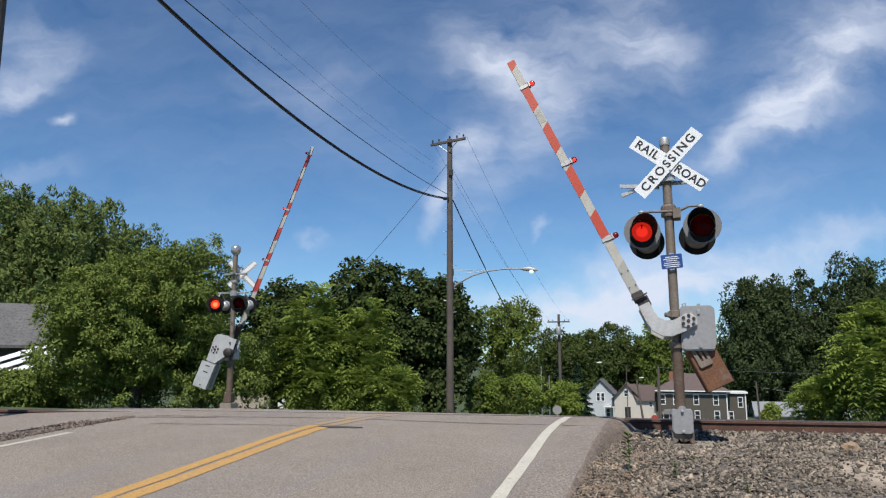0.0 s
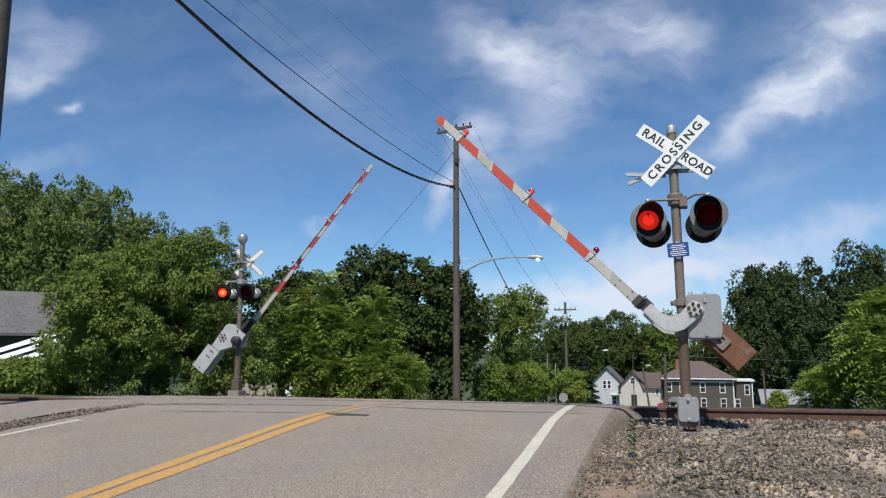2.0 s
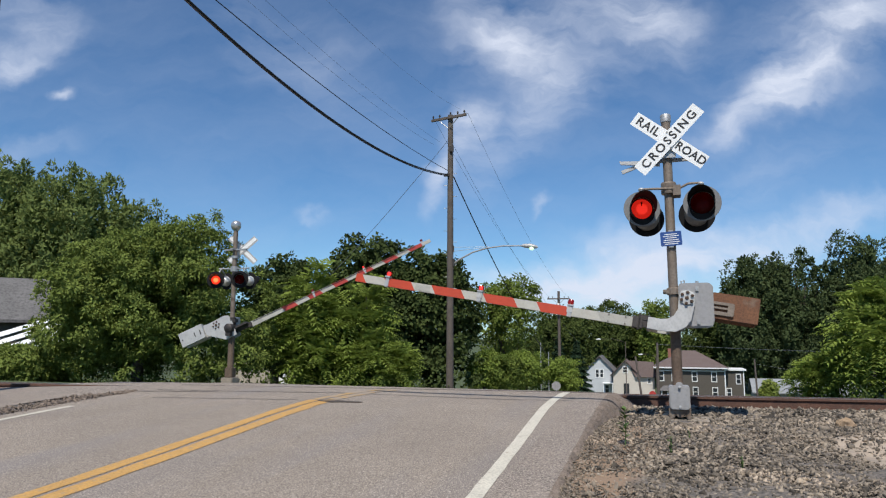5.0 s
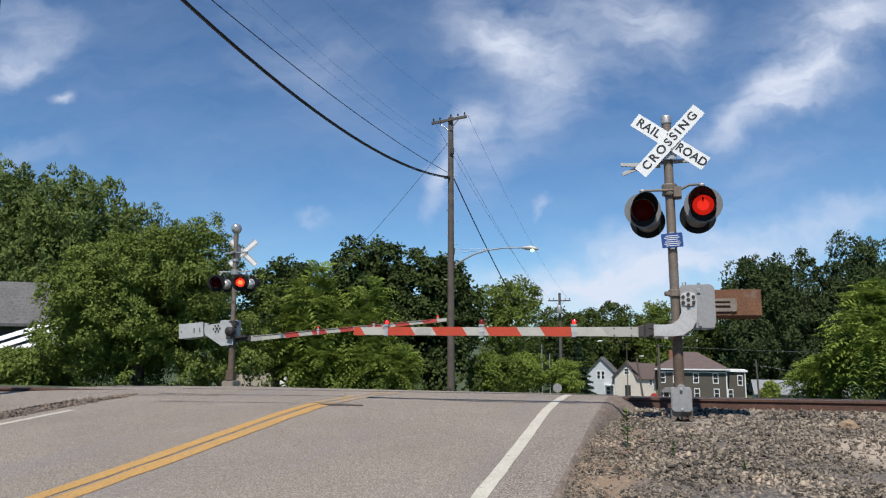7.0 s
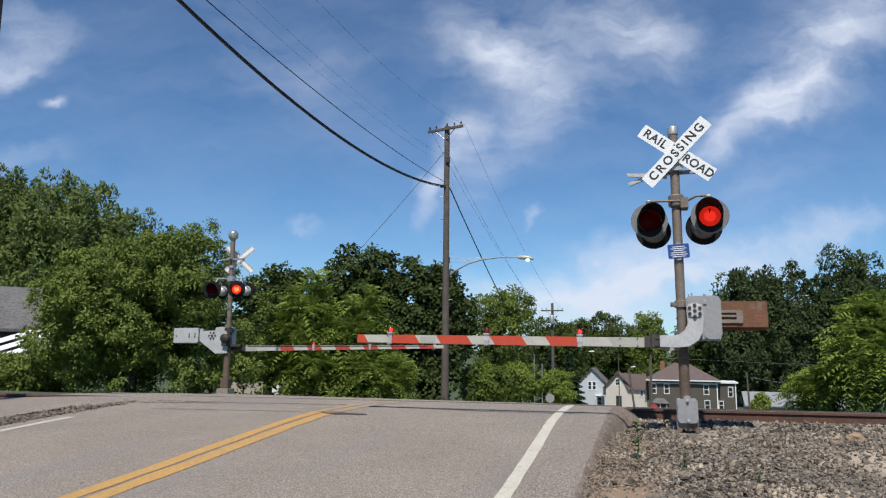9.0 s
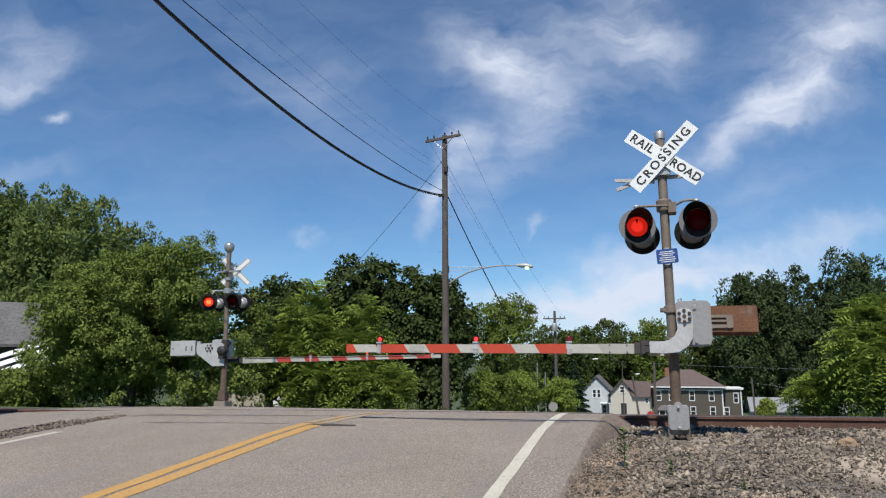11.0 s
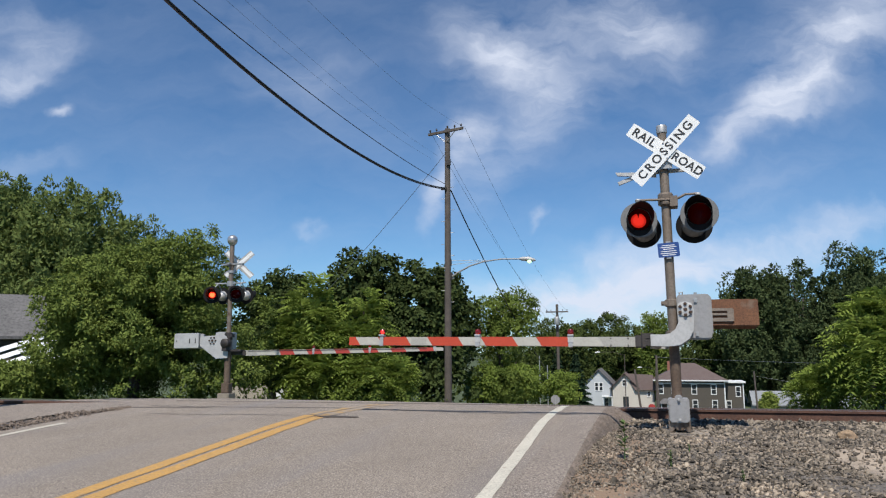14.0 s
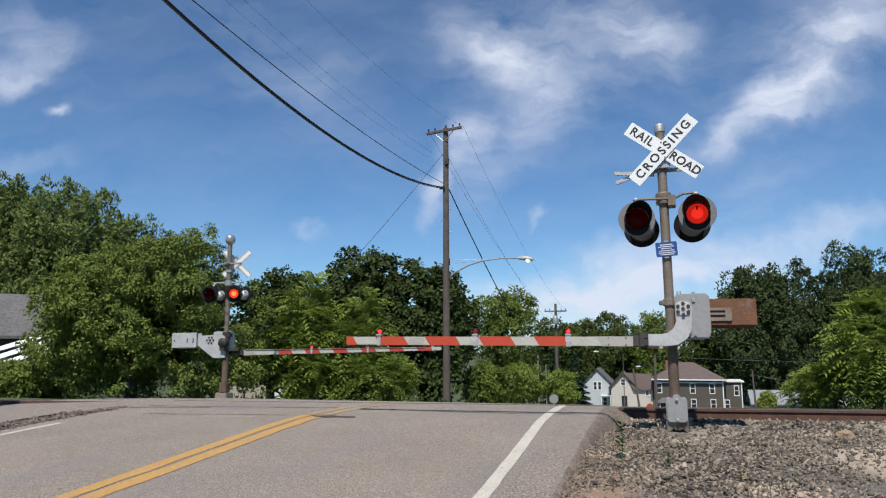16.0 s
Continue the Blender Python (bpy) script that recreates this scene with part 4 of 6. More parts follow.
def near_signal():
    s = thing("crossing_signal", pose(0.2, 9.86, 0.08, 0, -0.55, 0), "railroad crossing signal mast with white crossbuck and lowering gate", "crossing signal", "signals at the crossing")
    part("mast", Shape().tube([(0, 0, 1.2), (0, 0, 4.0)], [0.061, 0.060], 20), PIPE, s, "weathered steel pipe mast", smooth=True)
    part("mast_sleeve", Shape().tube([(0, 0, 0.0), (0, 0, 1.2), (0, 0, 1.205)], [0.066, 0.066, 0.062], 20), PIPE_RUSTY, s, "rusty brown lower sleeve of the mast", smooth=True)
    part("mast_cap", Shape().lathe([(0.06, 3.93), (0.069, 3.94), (0.071, 4.03), (0.064, 4.045), (0.0, 4.05)], (0, 0, 0), axis="z", seg=20), GALV, s, smooth=True)
    base = part("junction_box", Shape().plate(rounded(-0.115, 0.14, 0.13, 0.41, 0.03), "y", -0.19, 0.10), GREY_PAINT, s, "grey cast junction box at the foot", bevel=0.012)
    part("box_lid", Shape().plate(rounded(-0.105, 0.13, 0.115, 0.40, 0.035), "y", -0.215, -0.192).plate(rounded(-0.03, 0.06, 0.36, 0.46, 0.035), "y", -0.214, -0.193), GREY_PAINT, base, bevel=0.006)
    for z in (0.40, 0.15):
        part("lid_bolt", Shape().lathe([(0.0, -0.035), (0.016, -0.033), (0.018, 0.0)], (0.015, -0.214, z), seg=8), SILVER, base)
    part("foot", Shape().plate([(-0.12, -0.012), (-0.075, -0.012), (-0.045, 0.05), (-0.02, 0.012), (0.05, 0.012), (0.075, 0.05), (0.10, -0.012), (0.14, -0.012), (0.145, 0.14), (-0.125, 0.14)], "y", -0.17, 0.08), PIPE, base, "weathered cast foot", bevel=0.01)
    # crossbucks, front and back
    crossbuck(s, pose(0.03, -0.125, 3.66, 0, 0, -2), (38.5, -45.5))
    part("bracket_fin", Shape().plate([(-0.10, 3.36), (-0.62, 3.42), (-0.64, 3.47), (-0.10, 3.43)], "y", 0.10, 0.13), SILVER, s, "bare metal bracket fin", bevel=0.004)
    part("bracket_fin", Shape().plate([(-0.40, 3.36), (-0.60, 3.29), (-0.62, 3.34), (-0.38, 3.42)], "y", 0.13, 0.16), SILVER, s, "bare metal bracket fin", bevel=0.004)
    part("sign_bracket", Shape().box(-0.05, 0.05, -0.115, 0.30, 3.60, 3.65).lathe([(0.085, 3.56), (0.085, 3.68), (0.07, 3.68), (0.07, 3.56)], (0, 0, 0), axis="z", seg=16).box(-0.12, 0.30, 0.06, 0.10, 3.40, 3.45).box(-0.11, 0.11, -0.095, -0.07, 3.42, 3.55), GALV, s, "steel sign bracket", bevel=0.004)
    # lamps
    part("lamp_crossarm", Shape().tube([(-0.36, -0.10, 3.01), (-0.2, -0.09, 3.01), (0.0, -0.09, 3.0), (0.14, -0.09, 3.0), (0.25, -0.1, 3.05), (0.405, -0.10, 3.05)], 0.017, 10).lathe([(0.095, 2.94), (0.10, 2.96), (0.10, 3.08), (0.09, 3.10)], (0, 0, 0), axis="z", seg=16).box(0.05, 0.15, -0.13, 0.10, 2.90, 3.04), PIPE, s, "lamp crossarm clamped to the mast", bevel=0.003)
    for x, z, ph, turn in ((-0.355, 2.735, 0, 9), (0.405, 2.765, 1, -6)):
        flashing_lamp(s, x, -0.16, z, -1, ph, BULB, turn, -3, disc_mat=BLACK_DISC)
        flashing_lamp(s, x + (0.05 if x < 0 else -0.05), 0.26, z - 0.08, 1, ph, BULB, turn, -3, body_mat=BLACK_DISC)
        part("lamp_finial", Shape().lathe([(0.03, -0.03), (0.04, 0.0), (0.03, 0.018), (0.0, 0.026)], (x, -0.10, z + 0.275), axis="z", seg=12), SILVER, s, smooth=True)
        part("lamp_hanger", Shape().tube([(x, -0.10, z + 0.26), (x, -0.03, z + 0.2), (x, 0.02, z + 0.1)], 0.018, 8), GALV, s)
    sign = part("notice_sign", Shape().plate(rounded(-0.135, 0.135, -0.095, 0.095, 0.015, 2), "y", -0.003, 0.003), SIGN_BLUE, s, "small blue notice with white text", m=pose(0.0, -0.09, 2.325, 0, -3, 2))
    for i, (w, z) in enumerate(((0.16, 0.06), (0.2, 0.035), (0.14, 0.01), (0.19, -0.018), (0.21, -0.045), (0.17, -0.07))):
        part("text_bar", Shape().box(-w / 2, w / 2, -0.0045, -0.0035, z - 0.0045, z + 0.0045), SIGN_WHITE, sign)
    part("sign_strap", Shape().box(-0.03, 0.03, -0.088, -0.06, 2.21, 2.44), GALV, s)
    # gate machine
    mech = part("gate_machine", Shape().plate(rounded(0.06, 0.47, 1.15, 1.73, 0.05), "y", -0.12, 0.34), GREY_PAINT, s, "grey steel gate machine housing", bevel=0.02)
    part("machine_lid", Shape().plate(rounded(0.10, 0.49, 1.19, 1.72, 0.05), "y", -0.05, 0.30).box(0.46, 0.485, -0.08, 0.30, 1.22, 1.69), GREY_PAINT, mech, bevel=0.01)
    for z in (1.22, 1.65):
        part("latch", Shape().box(0.27, 0.31, -0.14, -0.12, z - 0.03, z + 0.03), GALV, mech, bevel=0.003)
    part("lifting_eye", Shape().tube([(0.10, -0.02, 1.70), (0.10, -0.02, 1.76), (0.14, -0.02, 1.77), (0.14, -0.02, 1.70)], 0.01, 8).tube([(0.3, 0, 1.70), (0.3, 0, 1.76)], 0.02, 8), GALV, mech)
    part("mast_clamp", Shape().lathe([(0.066, 1.58), (0.085, 1.59), (0.085, 1.67), (0.066, 1.68)], (0, 0, 0), axis="z", seg=16).box(-0.13, 0.1, -0.06, 0.05, 1.60, 1.655).tube([(-0.115, -0.09, 1.63), (-0.115, 0.07, 1.63)], 0.02, 6), PIPE, s, "rusty clamp round the mast", bevel=0.003)
    part("mast_clamp", Shape().lathe([(0.068, 1.18), (0.10, 1.19), (0.10, 1.26), (0.068, 1.27)], (0, 0, 0), axis="z", seg=16), PIPE, s, "rusty clamp round the mast", bevel=0.003)
    lit = [(4.11, None), (2.72, 0), (1.46, 1)]
    bands = [(0, 0.13), (0.47, 0.89), (1.2, 1.64), (1.96, 2.4), (2.72, 3.13)]
    g = gate(s, 4.60, 0.60, -0.41, lit, bands, (0.32, 0.90, -0.19, 0.155, "rust"), SILVER, (0.124, 0.112), 0.08, ARM_RED)
    return s, g


def far_signal():
    s = thing("crossing_signal", pose(-12.86, 19.45, -0.16, 0, 0, 180), "silver crossing signal mast with bell, lamps and lowering gate", "crossing signal", "signals at the crossing")
    part("mast", Shape().tube([(0, 0, 1.25), (0, 0, 4.6)], [0.075, 0.072], 16), PIPE, s, "weathered pipe mast", smooth=True)
    part("mast_sleeve", Shape().tube([(0, 0, 0), (0, 0, 1.25), (0, 0, 1.26)], [0.10, 0.10, 0.076], 16), PIPE_RUSTY, s, "rusty brown lower sleeve of the mast", smooth=True)
    part("foot", Shape().plate(rounded(-0.13, 0.13, 0.0, 0.3, 0.02), "y", -0.12, 0.12), PIPE_RUSTY, s, "weathered cast foot", bevel=0.02)
    part("bell", Shape().lathe([(0.05, -0.2), (0.09, -0.16), (0.13, -0.11), (0.155, -0.05), (0.16, 0.02), (0.145, 0.08), (0.1, 0.13), (0.05, 0.15), (0.0, 0.155)], (0, 0, 4.78), axis="z", seg=24), BELL_METAL, s, "round silver electric bell on top", smooth=True)
    crossbuck(s, pose(-0.11, -0.26, 4.02, 0, 0, 28), (44, -44), back=True)
    part("sign_bracket", Shape().box(-0.42, 0.35, -0.05, 0.05, 3.97, 4.02).box(-0.05, 0.05, -0.24, 0.2, 3.98, 4.03).lathe([(0.1, 3.72), (0.1, 3.8), (0.08, 3.8), (0.08, 3.72)], (0, 0, 0), axis="z", seg=14), GALV, s, "steel sign bracket", bevel=0.004)
    part("lamp_crossarm", Shape().tube([(-0.55, 0.02, 3.40), (0, 0.0, 3.38), (0.55, 0.02, 3.40)], 0.024, 10).lathe([(0.12, 3.30), (0.12, 3.46)], (0, 0, 0), axis="z", seg=14), GALV, s, "lamp crossarm clamped to the mast")
    for x, ph in ((0.46, 0), (-0.40, 1)):
        flashing_lamp(s, x, 0.30, 3.02, 1, ph, BULB_FAR, 28, -2, 0.265)
        flashing_lamp(s, x, -0.30, 3.02, -1, ph, BULB_FAR, -8, -2, 0.265)
        part("lamp_hanger", Shape().tube([(x, 0.20, 3.2), (x, 0.02, 3.40), (x, -0.20, 3.2)], 0.02, 8), GALV, s)
    mech = part("gate_machine", Shape().plate(rounded(0.10, 0.62, 1.30, 1.88, 0.05), "y", -0.62, -0.20), SILVER, s, "silver gate machine housing", bevel=0.02)
    part("machine_lid", Shape().plate(rounded(0.14, 0.58, 1.34, 1.84, 0.05), "y", -0.20, -0.18), SILVER, mech, bevel=0.008)
    part("pivot_housing", Shape().lathe([(0.0, 0.30), (0.10, 0.29), (0.14, 0.26), (0.14, 0.08), (0.0, 0.08)], (-0.02, 0.0, 1.52), seg=18).box(-0.09, 0.07, 0.08, 0.25, 1.28, 1.50), DARK_STEEL, s, "dark pivot housing on the mast", smooth=True)
    part("mast_clamp", Shape().lathe([(0.07, 1.62), (0.12, 1.63), (0.12, 1.85), (0.07, 1.86)], (0, 0, 0), axis="z", seg=14).box(-0.16, 0.1, -0.08, 0.08, 1.70, 1.80), DARK_STEEL, s, bevel=0.004)
    lit = [(6.95, 1), (4.95, 0), (3.18, 1)]
    bands = [(0.28, 0.74), (1.16, 1.60), (2.02, 2.46), (2.9, 3.34), (3.78, 4.22), (4.66, 5.1)]
    g = gate(s, 7.21, 0.98, -0.39, lit, bands, (0.41, 1.21, -0.22, 0.24, "silver"), SILVER, (0.17, 0.10), -0.08, ARM_RED_DEEP)
    return s, g


near, near_gate = near_signal()
far, far_gate = far_signal()
solid("signal_footing", Shape().box(0.0, 0.60, 9.54, 10.15, -0.3, 0.068), CONCRETE, "weathered tan concrete footing under the signal", "footing", bevel=0.02)
solid("signal_footing", Shape().box(-13.06, -12.66, 19.25, 19.65, -0.8, -0.165), CONCRETE, "weathered concrete footing under the signal", "footing", bevel=0.02)

# ---- motion ----


def gate_frame(pivot, ahead, up):
    x = Vector(ahead).normalized()
    z = Vector(up) - x * Vector(up).dot(x)
    z.normalize()
    y = z.cross(x)
    m = Matrix((x, y, z)).transposed().to_4x4()
    m.translation = pivot
    return m


NEAR_LIFT = [(0, 64.9), (0.5, 60.1), (1.0, 55.3), (1.5, 50.5), (2.0, 45.4), (2.5, 40.4), (3.0, 35.4), (3.5, 30.2), (4.0, 22.4), (4.5, 15.6), (5.0, 9.6), (5.5, 5.2), (6.0, 2.6), (6.3, 1.6), (6.7, 0.6), (7.0, 0.3), (7.5, 0.4), (12.5, 0.5), (16.0, 0.5)]
FAR_LIFT = [(0, 70.7), (0.5, 66.4), (1.0, 62.2), (1.5, 58.0), (2.0, 53.8), (2.5, 49.6), (3.0, 45.4), (3.5, 41.2), (4.0, 37.2), (4.5, 31.6), (5.0, 24.8), (5.5, 18.0), (6.0, 11.2), (6.3, 7.9), (6.6, 6.6), (7.0, 5.3), (7.4, 4.1), (7.8, 2.7), (8.0, 2.0), (8.4, 1.1), (8.8, 1.0), (16.0, 1.0)]


def motions():
    a = radians(2.4)
    m = near.matrix_basis.inverted() @ gate_frame((0.343, 9.704, 1.613), (-math.cos(a), -math.sin(a), 0), (0, 0.0945, 1))
    walk(near_gate, [(t, m @ Matrix.Rotation(radians(-e), 4, "Y")) for t, e in NEAR_LIFT])
    a = radians(9.9)
    m = far.matrix_basis.inverted() @ gate_frame((-13.377, 19.579, 1.424), (math.cos(a), math.sin(a), 0), (0, 0.056, 1))
    walk(far_gate, [(t, m @ Matrix.Rotation(radians(-e), 4, "Y")) for t, e in FAR_LIFT])
    # the lamps flash in turn: the second of each pair first lights at 0.98 s
    half, second = 0.5654, 0.97
    for bulb, phase, lit, dark, axis in FLASHERS:
        rows, state, t = [], phase == 0, second
        x, y = bulb.get("rest", (0, 0))
        place = lambda on: pose(0, lit if on else dark, 0) if axis == 1 else pose(x, y, lit if on else dark)  # noqa: E731
        rows.append((0.0, place(state)))
        while t < 15.95:
            rows += [(t - 0.066, place(state)), (t, place(not state))] if state else [(t, place(state)), (t + 0.066, place(not state))]
            state, t = not state, t + half
        rows.append((16.0, place(state)))
        walk(bulb, rows)

# ---- poles and wires ----


def utility_pole(x, y, z0, z1, r0, r1, arm_z, label, arm=1.12, arm_turn=0.0, lean=0.0, arm_skew=0.0):
    p = thing("utility_pole", pose(x, y, z0, 0, lean, arm_turn), label, "utility pole", "utility poles along the road")
    h = z1 - z0
    part("shaft", Shape().tube([(0, 0, -0.6), (0, 0, h * 0.5), (0, 0, h)], [r0, (r0 + r1) / 2, r1], 16), WOOD_POLE, p, smooth=True)
    if arm:
        a = arm_z - z0
        bar = part("crossarm", Shape().box(-arm, arm, -r1 - 0.11, -r1 - 0.002, a - 0.07, a + 0.07), WOOD_POLE, p, bevel=0.01, m=pose(0, 0, 0, 0, 0, arm_skew))
        for s in (-1, 1):
            part("brace", Shape().tube([(s * 0.62, -r1 - 0.06, a - 0.06), (s * 0.06, -r1 - 0.03, a - 0.55)], 0.025, 6), GALV, bar)
            for d in (arm - 0.12, arm * 0.52):
                part("insulator", Shape().lathe([(0.015, 0.0), (0.02, 0.06), (0.05, 0.08), (0.055, 0.12), (0.035, 0.15), (0.04, 0.18), (0.0, 0.21)], (s * d, -r1 - 0.05, a + 0.07), axis="z", seg=10), DARK_STEEL, bar, "dark pin insulator", smooth=True)
    return p


main_pole = utility_pole(-10.62, 36.0, -1.55, 13.15, 0.20, 0.14, 12.95, "tall weathered wooden utility pole with crossarm and street lamp", arm_skew=-16)
part("pole_top_insulator", Shape().lathe([(0.02, 0.0), (0.05, 0.08), (0.055, 0.14), (0.0, 0.2)], (0, 0, 14.70), axis="z", seg=10), DARK_STEEL, main_pole)
for i in range(11):
    part("climbing_step", Shape().tube([(0, 0, 5.2 + 0.62 * i), ((-1) ** i * 0.36, 0, 5.22 + 0.62 * i)], 0.014, 6), GALV, main_pole)
part("cable_bracket", Shape().box(-0.3, 0.0, -0.26, -0.14, 11.25, 11.40), DARK_STEEL, main_pole, bevel=0.01)
part("cable_bracket", Shape().box(0.0, 0.22, -0.24, -0.1, 12.6, 12.9), DARK_STEEL, main_pole, bevel=0.01)
arm = part("lamp_arm", Shape().tube([(0.13, 0, 6.50), (0.46, 0, 6.73), (1.23, 0, 7.11), (2.0, 0, 7.31), (2.9, 0, 7.40), (3.95, 0, 7.37)], [0.05, 0.046, 0.042, 0.038, 0.036, 0.034], 10), GREY_PAINT, main_pole, "curved street lamp arm", smooth=True)
part("stay_wire", Shape().tube([(0.15, 0, 7.42), (2.1, 0, 7.38)], 0.012, 6).tube([(0.15, 0, 7.2), (1.9, 0, 7.34)], 0.012, 6), GALV, arm)
part("arm_bracket", Shape().box(0.1, 0.24, -0.10, 0.10, 6.4, 6.8), DARK_STEEL, arm, bevel=0.01)
part("arm_bracket", Shape().box(0.1, 0.2, -0.08, 0.08, 7.15, 7.5), DARK_STEEL, arm, bevel=0.01)
head = part("lamp_head", Shape().tube([(3.85, 0, 7.37), (4.0, 0, 7.37), (4.3, 0, 7.35), (4.6, 0, 7.29), (4.7, 0, 7.26)], [0.05, 0.10, 0.13, 0.09, 0.03], 12), SILVER, main_pole, "silver street lamp head", smooth=True)
part("lamp_glass", Shape().lathe([(0.12, 7.28), (0.13, 7.22), (0.10, 7.15), (0.0, 7.11)], (4.38, 0, 0), axis="z", seg=14), STREET_GLASS, head, "glowing lamp glass", smooth=True)
utility_pole(-11.2, 9.02, -0.6, 13.0, 0.22, 0.17, 12.7, "weathered wooden utility pole beside the tracks")
pole_b = utility_pole(-10.9, 80.0, -5.6, 6.3, 0.2, 0.14, 5.45, "distant wooden utility pole with transformer", 1.25)
part("transformer", Shape().lathe([(0.0, 9.6), (0.25, 9.6), (0.27, 9.65), (0.27, 10.4), (0.2, 10.5), (0.0, 10.52)], (0.0, -0.42, 0), axis="z", seg=14), GALV, pole_b, "grey transformer can", smooth=True)
utility_pole(-0.5, 86.0, -7.0, 0.6, 0.16, 0.12, 0.0, "pale wooden pole beside the houses", 0)
utility_pole(-2.3, 88.0, -7.0, -1.0, 0.14, 0.10, 0.0, "leaning pale wooden pole beside the houses", 0, 0, -7)
utility_pole(13.9, 120.0, -10.5, -2.0, 0.16, 0.12, 0.0, "dark wooden pole beside the houses", 0, 0, -2)


def wire(name, a, b, sag, r, mat, label, n=26):
    a, b = Vector(a), Vector(b)
    pts = [a.lerp(b, i / n) - Vector((0, 0, 4 * sag * (i / n) * (1 - i / n))) for i in range(n + 1)]
    return solid(name, Shape().tube(pts, r, 6), mat, label, "cable", "overhead cables", smooth=True)


for drop, r, mat in ((0.0, 0.034, CABLE), (0.062, 0.022, CABLE_BROWN)):
    wire("overhead_cable", (-10.72, 35.8, 9.80 - drop), (-10.78, 9.05, 10.05 - drop), 1.30, r, mat, "thick black overhead cable sagging from the pole" if r > 0.03 else "faded brown cable lashed under a thick black one")
wire("overhead_cable", (-10.70, 35.8, 10.02), (-10.78, 9.05, 10.13), 0.50, 0.015, CABLE, "thin black overhead cable sagging from the pole")
for x, za, zb, sag in ((-9.6, 13.1, 12.25, 0.95), (-11.5, 11.5, 11.95, 0.62), (-11.1, 11.6, 12.0, 0.55)):
    wire("overhead_wire", (x, 35.8, za), (x - 0.3, 8.9, zb), sag, 0.004, WIRE, "fine bare power wire strung between poles")
for dx in (-9.62, -11.62):
    wire("overhead_wire", (dx, 35.9, 13.15), (dx - 0.3, 79.9, 5.65), 1.0, 0.008, WIRE, "fine bare power wire running down the road")
wire("overhead_cable", (-10.5, 36.2, 9.75), (-9.0, 58.0, -0.2), 0.55, 0.035, CABLE, "thick black cable running down to the trees")
wire("service_wire", (-10.75, 35.9, 11.7), (-19.5, 37.5, 3.6), 0.25, 0.013, WIRE, "service wire slanting down into the trees")
wire("service_wire", (-10.5, 36.1, 11.5), (-7.5, 66.0, 1.0), 0.9, 0.008, WIRE, "thin service wire running down the road")
wire("overhead_wire", (-0.5, 85.9, 0.4), (60, 105.0, 0.2), 0.8, 0.02, WIRE, "distant wire strung past the houses")
wire("overhead_wire", (13.9, 119.9, -2.8), (50, 110.0, -6.0), 0.8, 0.02, WIRE, "distant wire strung past the houses")



def roadside_lamp(x, y, z, reach, label):
    """A far street lamp: post, arm and head."""
    p = thing("street_lamp", pose(x, y, float(ground_z(x, y))), label, "street lamp", "street lamps down the road")
    h = z - float(ground_z(x, y))
    part("post", Shape().tube([(0, 0, -0.3), (0, 0, h - 0.3)], [0.07, 0.04], 8), WOOD_POLE, p)
    part("lamp_arm", Shape().tube([(0, 0, h - 0.4), (-reach * 0.5, 0, h + 0.05), (-reach, 0, h)], 0.022, 6), WOOD_POLE, p)
    part("lamp_head", Shape().tube([(-reach + 0.1, 0, h), (-reach - 0.2, 0, h), (-reach - 0.6, 0, h - 0.05)], [0.05, 0.11, 0.06], 8), TRIM_WHITE, p, "pale lamp head")


roadside_lamp(-4.6, 97.5, 0.95, 3.2, "distant street lamp with a long arm")
roadside_lamp(-0.9, 113.5, -1.35, 2.0, "distant street lamp beside the houses")
for px, py, pz in ((-12.4, 76.3, 0.6), (-11.6, 76.5, -0.4)):
    solid("post", Shape().tube([(px, py, -5.6), (px, py, pz)], 0.05, 8), GALV, "thin pale post beside the road", "post", "posts beside the road")
stop = thing("stop_sign", pose(-8.78, 62.0, -5.35, 0, 0, 8), "grey back of an octagonal road sign on a post", "road sign")
part("post", Shape().box(-0.03, 0.03, -0.02, 0.02, -0.3, 2.75), GALV, stop)
part("plate", Shape().plate([(0.40 * math.cos(radians(22.5 + 45 * k)), 2.35 + 0.40 * math.sin(radians(22.5 + 45 * k))) for k in range(8)], "y", 0.022, 0.028), GREY_PAINT, stop, "bare grey octagonal plate")
marker = thing("track_marker", pose(-0.2, 15.4, -0.05), "small round red marker on a post beyond the rails", "marker")
part("disc", Shape().lathe([(0.0, -0.01), (0.07, -0.01), (0.072, 0.0), (0.07, 0.01), (0.0, 0.01)], (0, 0, 0.0), seg=20), RED_PLASTIC, marker, "red round disc")
part("post", Shape().tube([(0, 0.03, -0.6), (0, 0.03, 0.05)], 0.025, 8), GALV, marker)

# ---- trees ----


def leaf_arrays(base, along, normal, length, width):
    """Leaf blades as bent quads: base, two sides, tip."""
    side = np.cross(along, normal)
    side /= np.linalg.norm(side, axis=1, keepdims=True) + 1e-9
    nn = np.cross(side, along)
    L, W = length[:, None], width[:, None]
    p0 = base
    p1 = base + along * L * 0.45 + side * W * 0.5 + nn * L * 0.07
    p2 = base + along * L - nn * L * 0.08
    p3 = base + along * L * 0.45 - side * W * 0.5 + nn * L * 0.07
    verts = np.stack([p0, p1, p2, p3], 1).reshape(-1, 3)
    return verts, np.arange(len(verts)).reshape(-1, 4)


def unit(v):
    return v / (np.linalg.norm(v, axis=1, keepdims=True) + 1e-9)


